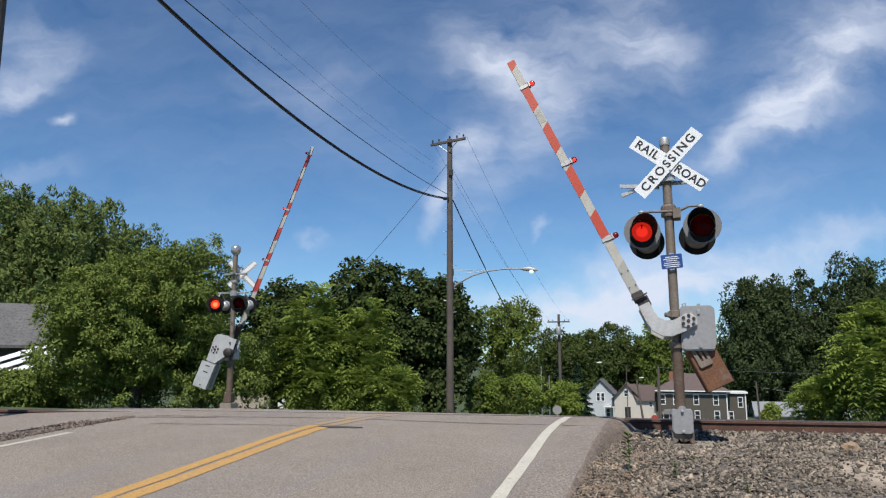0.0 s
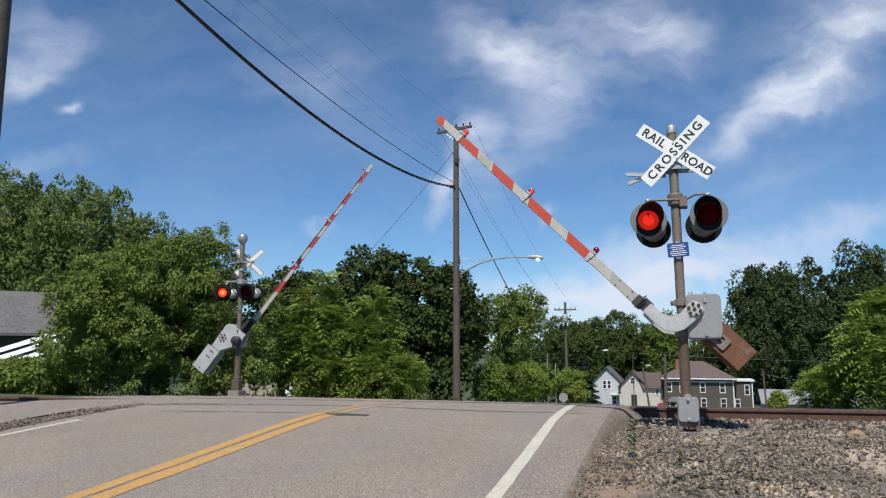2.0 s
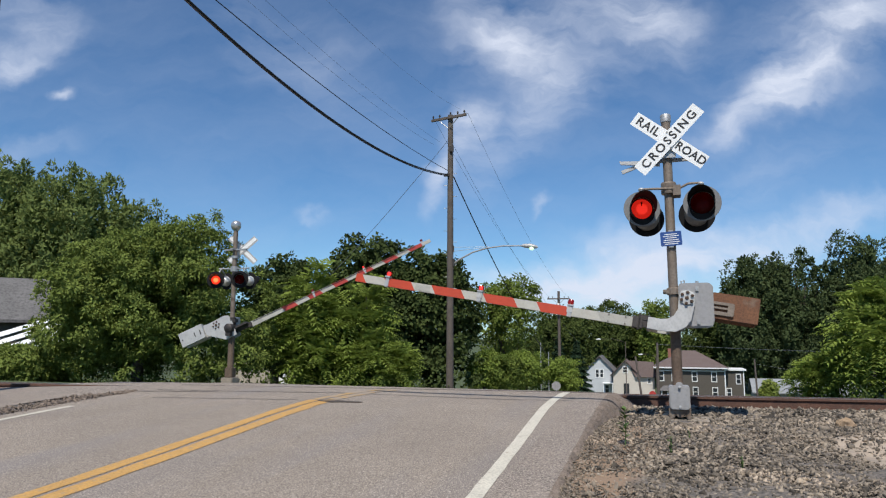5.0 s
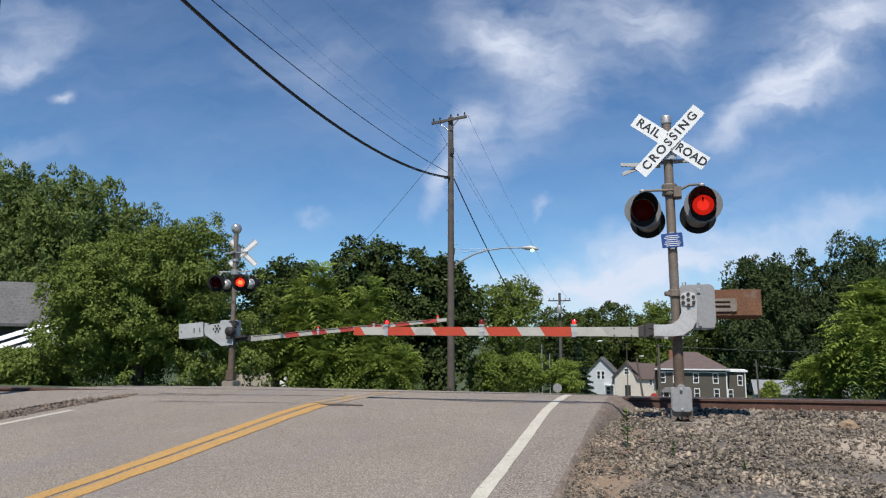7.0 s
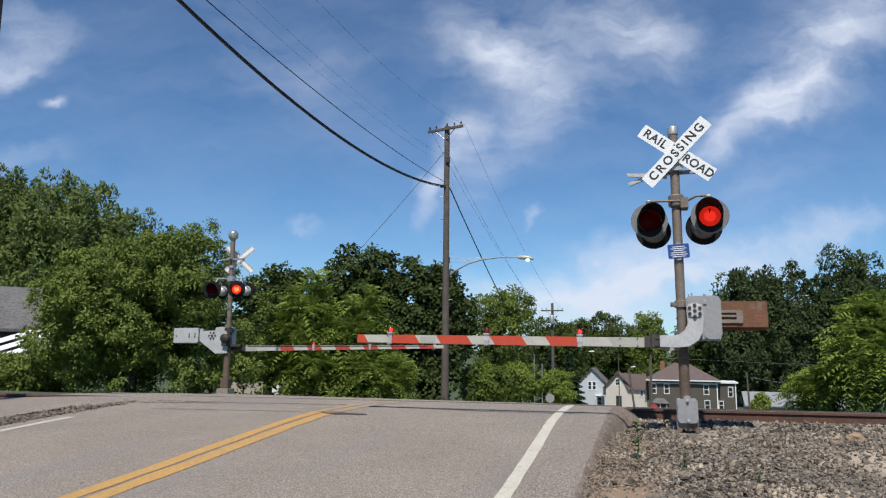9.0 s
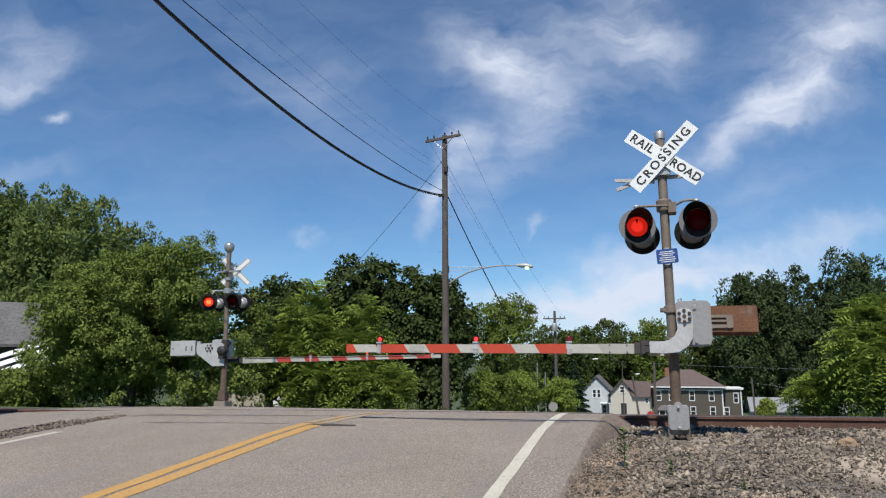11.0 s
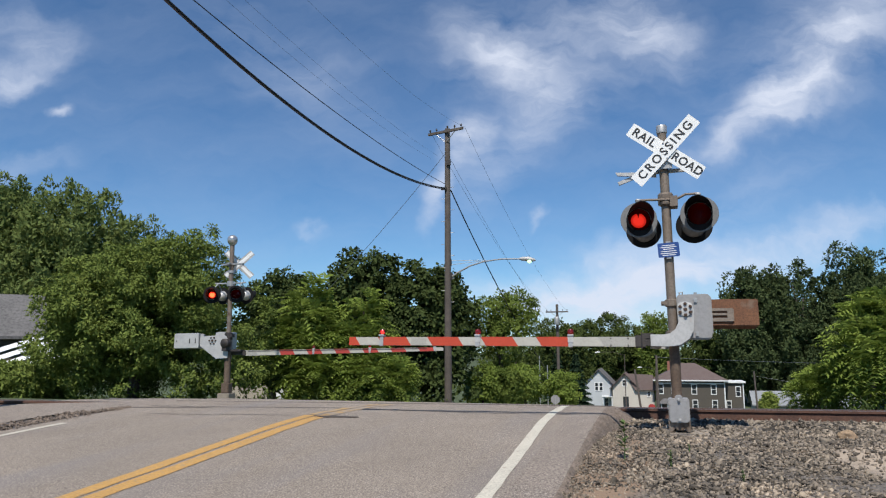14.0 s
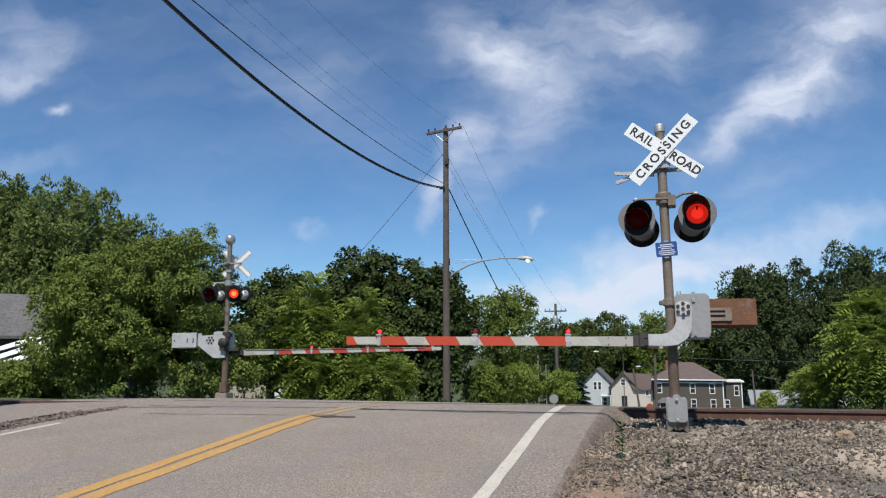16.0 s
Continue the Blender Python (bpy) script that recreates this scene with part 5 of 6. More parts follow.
def crown_points(rng, lobes, clumps, inner=0.25, gaps=0.0):
    """Places for clumps over the lobes of a crown, and the way out from it."""
    vol = np.array([(a * b * c) ** (2 / 3) for *_, a, b, c in lobes])
    pick = rng.choice(len(lobes), clumps, p=vol / vol.sum())
    d = unit(rng.normal(size=(clumps, 3)))
    r = np.where(rng.random(clumps) < inner, rng.uniform(0.35, 0.8, clumps), rng.uniform(0.82, 1.04, clumps))
    lob = np.array(lobes)[pick]
    pts = lob[:, :3] + d * lob[:, 3:] * r[:, None]
    out = unit(d / lob[:, 3:])
    # hollows between the boughs
    size = max(l[3] for l in lobes)
    deep = np.array([noise.noise(Vector(p) * (3.2 / size)) + 0.5 * noise.noise(Vector(p) * (7.0 / size)) for p in pts])
    open_at = deep > gaps
    return pts[open_at], out[open_at]


def tree(name, x, y, z0, lobes, leaf, clumps, per, size, spread, mat, label, seed, trunk=0.2, fronds=False, category="tree", upward=0.35, limbs=7, group="trees round the crossing", gaps=-0.32):
    """A trunk with limbs and a crown of many leaves. Lobes are ellipsoids (x, y, z, rx, ry, rz) about the foot."""
    rng = np.random.default_rng(seed)
    t = thing(name, pose(x, y, z0), label, category, group)
    top = max(l[2] for l in lobes)
    s = Shape()
    sway = rng.normal(0, 0.12, (5, 2)) * trunk * 3
    line = [(sway[i, 0] * (i > 0), sway[i, 1] * (i > 0), top * i / 4 * 0.95 - (0.4 if i == 0 else 0)) for i in range(5)]
    s.tube(line, [trunk * 1.25, trunk, trunk * 0.75, trunk * 0.5, trunk * 0.25], 9)
    for k in range(limbs):
        lb = lobes[k % len(lobes)]
        f = rng.uniform(0.25, 0.8)
        start = Vector(line[1]).lerp(Vector(line[3]), f)
        d = unit(rng.normal(size=(1, 3)))[0] * 0.7
        end = Vector((lb[0] + d[0] * lb[3], lb[1] + d[1] * lb[4], lb[2] + abs(d[2]) * lb[5]))
        mid = start.lerp(end, 0.5) + Vector((0, 0, 0.15 * (end - start).length))
        s.tube([start, mid, end], [trunk * 0.42, trunk * 0.26, trunk * 0.08], 6)
    part("trunk", s, BARK, t, smooth=True)
    pts, out = crown_points(rng, lobes, clumps, gaps=-0.6 if fronds else gaps)
    keep = pts[:, 2] > 0.15
    pts, out = pts[keep], out[keep]
    n = len(pts) * per
    if not fronds:
        # each clump is a loose dome of leaves, thickest on its outer and upper side
        c, o = np.repeat(pts, per, 0), np.repeat(out, per, 0)
        scale = np.repeat(rng.uniform(0.55, 1.3, len(pts)), per)[:, None] * spread
        d = unit(rng.normal(size=(n, 3)) + o * 0.75 + np.array([0, 0, 0.45]))
        stretch = np.array([1, 1, 0.75]) if upward < 0.7 else np.array([0.8, 0.8, 1.35])
        base = c + d * stretch * scale * rng.uniform(0.55, 1.08, (n, 1))
        along = unit(d * 0.5 + rng.normal(size=(n, 3)) * 0.6 + np.array([0, 0, -0.3 if upward < 0.7 else 0.5]))
        normal = unit(d * 0.9 + o * 0.3 + rng.normal(size=(n, 3)) * 0.33 + np.array([0, 0, 0.3]))
        length = size * rng.uniform(0.65, 1.3, n)
        verts, quads = leaf_arrays(base, along, normal, length, length * leaf)
    else:
        # long leaves of paired leaflets, arching out of each shoot
        m = len(pts) * per
        c, o = np.repeat(pts, per, 0), np.repeat(out, per, 0)
        way = unit(o * 0.8 + unit(rng.normal(size=(m, 3))) * 0.9 + np.array([0, 0, upward]))
        flen = size * rng.uniform(0.7, 1.25, m)
        pairs = 7
        bases, alongs, normals, lens = [], [], [], []
        side = unit(np.cross(way, np.array([0, 0, 1.0]) + rng.normal(0, 0.15, (m, 3))))
        up = unit(np.cross(side, way))
        for k in range(pairs):
            f = (k + 1.2) / (pairs + 0.6)
            p = c + way * (flen * f)[:, None] - np.array([0, 0, 1.0]) * (flen * 0.42 * f * f)[:, None]
            for sgn in (-1, 1):
                bases.append(p)
                alongs.append(unit(side * sgn + way * 0.45 - np.array([0, 0, 0.35]) + rng.normal(0, 0.12, (m, 3))))
                normals.append(unit(up + rng.normal(0, 0.2, (m, 3))))
                lens.append(flen * (0.30 - 0.14 * abs(f - 0.4)))
        base, along, normal, length = (np.concatenate(a) for a in (bases, alongs, normals, lens))
        verts, quads = leaf_arrays(base, along, normal, length, length * leaf)
    crown = new("crown", mesh_of("crown", verts, quads, mat))
    crown.parent = t
    return t


def lobed(rng, rx, ry, z0, z1, n, squash=0.55):
    """Lobes filling a crown of that half width between two heights, larger low down and inside."""
    out = [(0, 0, (z0 + z1) / 2, rx * 0.78, ry * 0.78, (z1 - z0) * 0.46)]
    for k in range(n):
        a, h = 2 * math.pi * (k + rng.uniform(-0.3, 0.3)) / n * 2.4, rng.uniform(0.15, 0.85)
        w = math.sqrt(max(0.08, 1 - (2 * h - 0.85) ** 2 * 0.95))
        r = rng.uniform(0.5, 0.68)
        out.append((math.cos(a) * rx * r * w, math.sin(a) * ry * r * w, z0 + (z1 - z0) * h, rx * rng.uniform(0.28, 0.42), ry * rng.uniform(0.28, 0.42), (z1 - z0) * rng.uniform(0.14, 0.22)))
    return out


R = random.Random(5)
# broad rounded tree behind the far signal, down to the ground
tree("tree", -20.0, 23.8, -0.75, lobed(R, 4.1, 3.6, 0.2, 5.8, 26) + [(1.6, 0.4, 5.0, 1.9, 1.7, 1.5), (3.0, -0.2, 5.1, 1.4, 1.6, 1.5), (3.7, 1.4, 3.0, 1.4, 1.5, 1.6), (4.1, 1.4, 1.1, 1.2, 1.3, 1.2), (-1.2, 0.2, 4.8, 1.7, 1.6, 1.35), (0.6, 0.2, 5.2, 1.4, 1.5, 1.15), (2.2, -1.4, 4.7, 1.6, 1.4, 1.2), (3.3, -0.9, 4.0, 1.3, 1.4, 1.1), (0.2, -2.3, 3.9, 1.9, 1.3, 1.0), (-1.2, -2.0, 3.5, 1.5, 1.3, 1.0), (1.6, -2.6, 2.6, 1.3, 1.0, 0.6), (-0.9, -2.7, 2.2, 1.3, 1.0, 0.6), (0.6, -0.6, 0.6, 3.4, 1.3, 0.8), (0.4, 0.8, 0.8, 3.6, 1.2, 0.9)], 0.5, 2900, 68, 0.135, 0.33, LEAF_BUSH, "broad bushy green tree reaching down to the ground", 11, 0.2, gaps=-0.2)
tree("tree", -25.2, 23.0, -0.9, lobed(R, 2.6, 2.4, 0.1, 1.5, 10), 0.55, 300, 55, 0.16, 0.34, LEAF_BUSH, "low leafy green shrub beside a shed", 12, 0.12)
# compound-leaved thicket in the middle
tree("tree", -14.4, 28.0, -0.95, lobed(R, 1.15, 1.4, 0.2, 4.6, 14) + [(-0.5, 0, 1.3, 1.2, 1.2, 1.1), (0.5, -0.2, 1.2, 1.2, 1.2, 1.0), (0.1, 0, 4.6, 0.4, 0.5, 0.5)], 0.32, 240, 7, 0.98, 0.2, LEAF_SUMAC, "bright green tree with long feathery compound leaves", 21, 0.11, True, upward=0.6)
tree("tree", -12.15, 28.4, -1.0, lobed(R, 0.95, 1.2, 0.2, 4.1, 10) + [(0.4, -0.2, 1.1, 1.1, 1.1, 0.9), (0.0, 0, 4.1, 0.35, 0.4, 0.45)], 0.32, 165, 7, 0.9, 0.2, LEAF_SUMAC, "bright green young tree with feathery compound leaves", 22, 0.09, True)
tree("tree", -10.7, 28.6, -1.0, lobed(R, 0.7, 0.8, 0.1, 1.7, 7), 0.32, 90, 7, 0.6, 0.2, LEAF_SUMAC, "low feathery green shrub beside a taller tree", 25, 0.06, True)
# dark maples behind
tree("tree", -18.4, 43.2, -2.1, lobed(R, 3.6, 3.2, 0.8, 9.7, 22) + [(-1.0, -1.2, 1.0, 2.4, 1.6, 1.4), (2.0, -1.0, 1.0, 2.2, 1.6, 1.4)], 0.8, 620, 62, 0.25, 0.62, LEAF_MAPLE, "dense dark green maple", 31, 0.3)
tree("tree", -14.5, 44.4, -2.2, lobed(R, 3.3, 2.9, 0.8, 9.2, 20) + [(-0.8, -1.2, 1.0, 2.2, 1.6, 1.4), (1.6, -1.0, 1.0, 1.9, 1.6, 1.5)], 0.8, 620, 62, 0.25, 0.60, LEAF_MAPLE, "dense dark green maple", 32, 0.28)
tree("tree", -23.4, 40.2, -1.9, lobed(R, 2.5, 2.4, 0.5, 8.4, 16), 0.8, 420, 56, 0.25, 0.55, LEAF_MAPLE, "dark green maple behind the signal", 33, 0.24)
# tall trees on the left
tree("tree", -37.6, 37.2, -2.0, lobed(R, 6.2, 4.5, 1.0, 13.3, 26), 0.42, 1100, 50, 0.32, 0.62, LEAF_BACK, "tall dense green tree with spiky shoots", 41, 0.35, upward=1.0)
tree("tree", -43.5, 36.5, -2.2, lobed(R, 6.0, 5.0, 1.0, 15.9, 26), 0.42, 1100, 50, 0.34, 0.66, LEAF_BACK, "tall dense green tree with spiky shoots", 42, 0.38, upward=1.0)
tree("tree", -33.6, 38.5, -1.9, lobed(R, 5.0, 3.4, 0.5, 11.6, 18), 0.42, 800, 48, 0.30, 0.58, LEAF_BACK, "green tree with spiky shoots", 43, 0.26, upward=1.0)
tree("tree", -30.2, 26.6, -1.0, lobed(R, 3.0, 2.0, 0.1, 1.7, 12), 0.5, 420, 30, 0.17, 0.26, LEAF_SUMAC, "low green shrubs before a shed", 44, 0.08)
# thin tree right of the pole, shrubs and distance down the road
tree("tree", -10.85, 50.0, -2.6, lobed(R, 2.9, 2.5, 1.8, 8.3, 15), 0.5, 290, 42, 0.24, 0.5, LEAF_AIRY, "thin airy light green tree beside the road", 51, 0.2)
tree("tree", -9.2, 47.0, -2.5, lobed(R, 1.2, 1.3, 0.1, 2.8, 8), 0.5, 180, 44, 0.19, 0.36, LEAF_SUMAC, "leafy green shrub beside the road", 52, 0.1)
tree("tree", -10.9, 44.5, -2.4, lobed(R, 1.0, 1.2, 0.1, 2.6, 8), 0.5, 190, 44, 0.18, 0.34, LEAF_SUMAC, "leafy green shrub beside the road", 57, 0.08)
tree("tree", -9.9, 45.0, -2.6, lobed(R, 1.3, 1.4, 0.1, 2.6, 8), 0.5, 180, 44, 0.2, 0.4, LEAF_AIRY, "leafy green shrub beside the road", 58, 0.08)
tree("tree", -12.2, 66.5, -4.5, lobed(R, 2.0, 1.8, 0.8, 4.2, 9), 0.5, 170, 44, 0.24, 0.45, LEAF_SUMAC, "bright green roadside shrub", 53, 0.14)
tree("tree", -9.0, 67.5, -4.6, lobed(R, 1.8, 1.8, 0.6, 3.8, 9), 0.5, 150, 44, 0.24, 0.45, LEAF_SUMAC, "bright green roadside shrub", 54, 0.14)
tree("tree", -14.8, 112.0, -7.8, lobed(R, 4.2, 4.0, 1.5, 13.6, 16), 0.5, 360, 44, 0.45, 1.0, LEAF_FAR, "distant green tree beyond the road", 55, 0.3)
tree("tree", -19.5, 100.0, -7.0, lobed(R, 4.0, 4.0, 1.0, 9.5, 14), 0.5, 300, 40, 0.42, 0.95, LEAF_FAR, "distant green tree beyond the road", 56, 0.3)


def spruce(x, y, z0, h, w, seed):
    rng = np.random.default_rng(seed)
    t = thing("spruce", pose(x, y, z0), "dark blue-green spruce below the road", "tree", "trees round the crossing")
    part("trunk", Shape().tube([(0, 0, -0.4), (0, 0, h)], [0.22, 0.03], 8), BARK, t)
    n = 15000
    f = rng.random(n) ** 0.6
    tier = 1 - f
    r = w * (1 - tier) * (0.72 + 0.28 * np.sin(tier * 70)) * rng.uniform(0.45, 1.0, n)
    a = rng.uniform(0, 2 * math.pi, n)
    base = np.stack([np.cos(a) * r, np.sin(a) * r, tier * h - r * 0.22], 1)
    along = unit(np.stack([np.cos(a), np.sin(a), np.full(n, -0.25)], 1) + rng.normal(0, 0.25, (n, 3)))
    normal = unit(np.stack([np.cos(a) * 0.3, np.sin(a) * 0.3, np.ones(n)], 1) + rng.normal(0, 0.3, (n, 3)))
    L = rng.uniform(0.25, 0.5, n)
    verts, quads = leaf_arrays(base, along, normal, L, L * 0.35)
    c = new("crown", mesh_of("crown", verts, quads, LEAF_SPRUCE))
    c.parent = t


spruce(-11.6, 103, -7.6, 8.4, 3.0, 61)
spruce(-14.6, 106, -7.8, 9.2, 3.0, 62)
# wooded slope behind the houses and tall trees on the right
for i, (x, y, w, z, mat) in enumerate(((-12.5, 197, 6.5, 12.0, LEAF_FAR), (-3.0, 200, 6.5, 8.5, LEAF_FAR), (-1.7, 193, 4.6, 11.4, LEAF_AIRY), (11.0, 196, 7.0, 9.0, LEAF_FAR), (19.0, 192, 7.5, 9.0, LEAF_FAR), (-20, 205, 7.0, 9.0, LEAF_FAR), (27, 190, 8.0, 9.5, LEAF_FAR), (37, 186, 8.0, 10.0, LEAF_FAR), (-29, 208, 8.0, 9.0, LEAF_FAR))):
    tree("tree", x, y, -11.5, lobed(R, w, w, 0.5, z + 11.5, 18), 0.5, 420, 44, 0.75, 1.6, mat, "distant green tree on the wooded slope", 70 + i, 0.4)
for i, (x, y, w, z, mat) in enumerate(((21.6, 178, 9.8, 18.3, LEAF_TALL), (31.0, 176, 9.8, 19.6, LEAF_TALL), (43.0, 174, 9.5, 21.5, LEAF_TALL), (56.0, 172, 11.0, 18.5, LEAF_TALL), (70.0, 170, 11.0, 20.0, LEAF_TALL))):
    tree("tree", x, y, -11.5, lobed(R, w, w * 0.9, 1.0, z + 13.0, 24), 0.5, 800, 50, 0.75, 1.5, mat, "tall dense dark tree behind the houses", 81 + i, 0.6, upward=0.8)
tree("tree", 7.6, 27.6, -1.0, lobed(R, 2.0, 1.9, 0.4, 3.9, 12), 0.32, 230, 7, 0.9, 0.2, LEAF_SUMAC, "bright green tree with long feathery compound leaves", 91, 0.1, True)
tree("tree", 5.5, 29.3, -1.1, lobed(R, 1.15, 1.2, 0.1, 1.5, 7), 0.30, 130, 7, 0.58, 0.2, LEAF_SUMAC, "low feathery green shrub behind the rails", 92, 0.07, True)
tree("tree", 10.2, 28.2, -1.1, lobed(R, 2.0, 1.9, 0.3, 4.8, 12), 0.32, 320, 7, 0.82, 0.2, LEAF_SUMAC, "bright green tree with long feathery compound leaves", 93, 0.1, True)
tree("tree", 15.5, 121.0, -9.3, lobed(R, 1.2, 1.3, 0.3, 4.2, 8), 0.5, 200, 24, 0.4, 0.5, LEAF_YELLOW, "yellow-green shrub beside the house", 94, 0.1)



def undergrowth(seed):
    """Low brush along the far side of the track and down the bank."""
    rng = np.random.default_rng(seed)
    n = 30000
    x = rng.uniform(-60, 30, n)
    k = rng.random(n)
    y = np.where(k < 0.6, rng.uniform(19.5, 30, n) + np.where(x < -8.6, 0, 2.5), rng.uniform(28, 60, n))
    keep = ((x < -9.3) | ((x > 1.5 + 0.16 * y) & (y < 40))) & ~((x > -26) & (x < -8.6) & (y < 26.5))
    x, y = x[keep], y[keep]
    n = len(x)
    h = np.array([0.4 + 0.45 * noise.noise(Vector((a * 0.5, b * 0.5, 3.0))) for a, b in zip(x, y)])
    base = np.stack([x, y, ground_z(x, y) + rng.random(n) * np.clip(h, 0.1, 1.2)], 1)
    along = unit(rng.normal(size=(n, 3)) + np.array([0, 0, 0.9]))
    normal = unit(rng.normal(size=(n, 3)) * 0.5 + np.array([0, -0.4, 0.8]))
    L = rng.uniform(0.1, 0.26, n)
    v, q = leaf_arrays(base, along, normal, L, L * 0.4)
    tagged(new("undergrowth", mesh_of("undergrowth", v, q, LEAF_MAPLE)), "low green brush along the far side of the tracks", "brush", "", "stuff")


undergrowth(7)

# ---- houses ----


def window(house, x, y, z, w, h, face=-1):
    win = part("window", Shape().box(x - w / 2 - 0.13, x + w / 2 + 0.13, y - 0.08, y + 0.02, z - h / 2 - 0.15, z - h / 2).box(x - w / 2 - 0.13, x + w / 2 + 0.13, y - 0.08, y + 0.02, z + h / 2, z + h / 2 + 0.15).box(x - w / 2 - 0.13, x - w / 2, y - 0.07, y + 0.02, z - h / 2, z + h / 2).box(x + w / 2, x + w / 2 + 0.13, y - 0.07, y + 0.02, z - h / 2, z + h / 2).box(x - w / 2, x + w / 2, y - 0.05, y + 0.02, z - 0.04, z + 0.04), TRIM_WHITE, house, "white framed sash window")
    part("pane", Shape().box(x - w / 2, x + w / 2, y - 0.02, y + 0.015, z - h / 2, z + h / 2), PANE, win)


def gable_roof(x0, x1, y0, y1, z, rise, over, thick=0.16, along="y"):
    s = Shape()
    if along == "y":
        c, k = (x0 + x1) / 2, rise / ((x1 - x0) / 2)
        ol = [(x0 - over, z - over * k), (c, z + rise), (x1 + over, z - over * k), (x1 + over, z - over * k + thick), (c, z + rise + thick * 1.2), (x0 - over, z - over * k + thick)]
        return s.plate(ol, "y", y0 - over, y1 + over)
    c, k = (y0 + y1) / 2, rise / ((y1 - y0) / 2)
    ol = [(y0 - over, z - over * k), (c, z + rise), (y1 + over, z - over * k), (y1 + over, z - over * k + thick), (c, z + rise + thick * 1.2), (y0 - over, z - over * k + thick)]
    return s.plate(ol, "x", x0 - over, x1 + over)


def dark_house():
    h = thing("house", pose(-0.1, 147, 0) @ Matrix.Diagonal((0.93, 1, 1, 1)), "two-storey dark grey-brown house with white trimmed windows", "house", "houses below the crossing")
    part("wall", Shape().box(-0.9, 12.3, 0, 10, -11.2, -4.5), WALL_DARK, h)
    roof = Shape()
    e = [(-1.7, -0.8, -4.45), (13.1, -0.8, -4.45), (13.1, 10.8, -4.45), (-1.7, 10.8, -4.45), (4.2, 4.6, -1.3), (7.0, 4.6, -1.3), (7.0, 5.4, -1.3), (4.2, 5.4, -1.3)]
    roof.add(e, [(0, 1, 5, 4), (1, 2, 6, 5), (2, 3, 7, 6), (3, 0, 4, 7), (4, 5, 6, 7), (3, 2, 1, 0)])
    r = part("roof", roof, ROOF_BROWN, h, "brown shingled hip roof")
    part("fascia", Shape().box(-1.7, 13.1, -0.82, -0.7, -4.66, -4.43).box(13.0, 13.12, -0.8, 10.8, -4.66, -4.43).box(-1.72, -1.6, -0.8, 10.8, -4.66, -4.43).box(-0.9, 12.3, -0.12, -0.02, -5.2, -5.0), TRIM_WHITE, r, "pale fascia board")
    part("chimney", Shape().box(1.3, 2.2, 3.2, 4.0, -3.6, -0.9), BRICK_RED, r, "brick chimney")
    for x in (-0.2, 2.4, 6.4, 10.2):
        window(h, x, 0, -6.2, 0.85, 1.7)
    for x in (6.5, 10.3):
        window(h, x, 0, -9.1, 0.85, 1.6)
    porch = part("porch", Shape().box(-0.4, 2.5, -1.6, 0, -11.2, -10.4).box(-0.3, -0.1, -1.5, -1.3, -10.4, -8.9).box(2.2, 2.4, -1.5, -1.3, -10.4, -8.9).box(0.9, 1.1, -1.5, -1.3, -10.4, -8.9), TRIM_WHITE, h, "small white porch")
    part("porch_roof", Shape().add([(-0.8, -1.9, -8.9), (2.8, -1.9, -8.9), (2.8, 0, -8.9), (-0.8, 0, -8.9), (0.2, -0.3, -8.0), (1.8, -0.3, -8.0)], [(0, 1, 5, 4), (1, 2, 5), (3, 0, 4), (2, 3, 4, 5), (3, 2, 1, 0)]), ROOF_GREY, porch)
    wing = part("side_wing", Shape().box(12.35, 16.0, 1.5, 8, -11.2, -5.0), WALL_DARK, h)
    part("wing_roof", Shape().box(12.1, 16.5, 1.1, 8.4, -5.0, -4.7), TRIM_WHITE, wing)
    window(h, 15.0, 1.5, -6.6, 0.75, 1.7)
    window(h, 13.1, 1.5, -9.2, 0.75, 1.5)
    part("corner_board", Shape().box(12.2, 12.42, -0.06, 0.1, -11.2, -4.6), TRIM_WHITE, h)
    part("corner_board", Shape().box(15.9, 16.1, 1.42, 1.6, -11.2, -5.0), TRIM_WHITE, h)
    return h


def cream_house():
    h = thing("house", pose(0, 149, 0), "cream gabled house with a brown roof", "house", "houses below the crossing")
    part("wall", Shape().box(-9.6, -1.6, 0, 8, -11.2, -6.0).plate([(-9.6, -6.0), (-4.8, -6.0), (-7.2, -3.5)], "y", 0.0, 0.3), WALL_CREAM, h)
    part("roof", gable_roof(-9.8, -4.6, -0.2, 8, -6.1, 2.7, 0.4), ROOF_BROWN, h, "brown shingled roof")
    part("side_roof", Shape().add([(-7.2, 0.5, -3.35), (-1.7, 0.5, -3.6), (-1.2, -0.6, -6.6), (-5.2, -0.6, -6.6), (-1.2, 9, -6.6), (-7.2, 9, -6.6)], [(0, 1, 2, 3), (1, 4, 2), (0, 5, 4, 1), (3, 2, 4, 5), (0, 3, 5)]), ROOF_BROWN, h)
    window(h, -7.2, 0, -5.2, 0.8, 1.1)
    part("door", Shape().box(-7.6, -6.5, -0.06, 0.05, -10.6, -7.9), PANE, h, "dark doorway")
    window(h, -2.6, 0, -7.3, 0.5, 0.9)
    return h


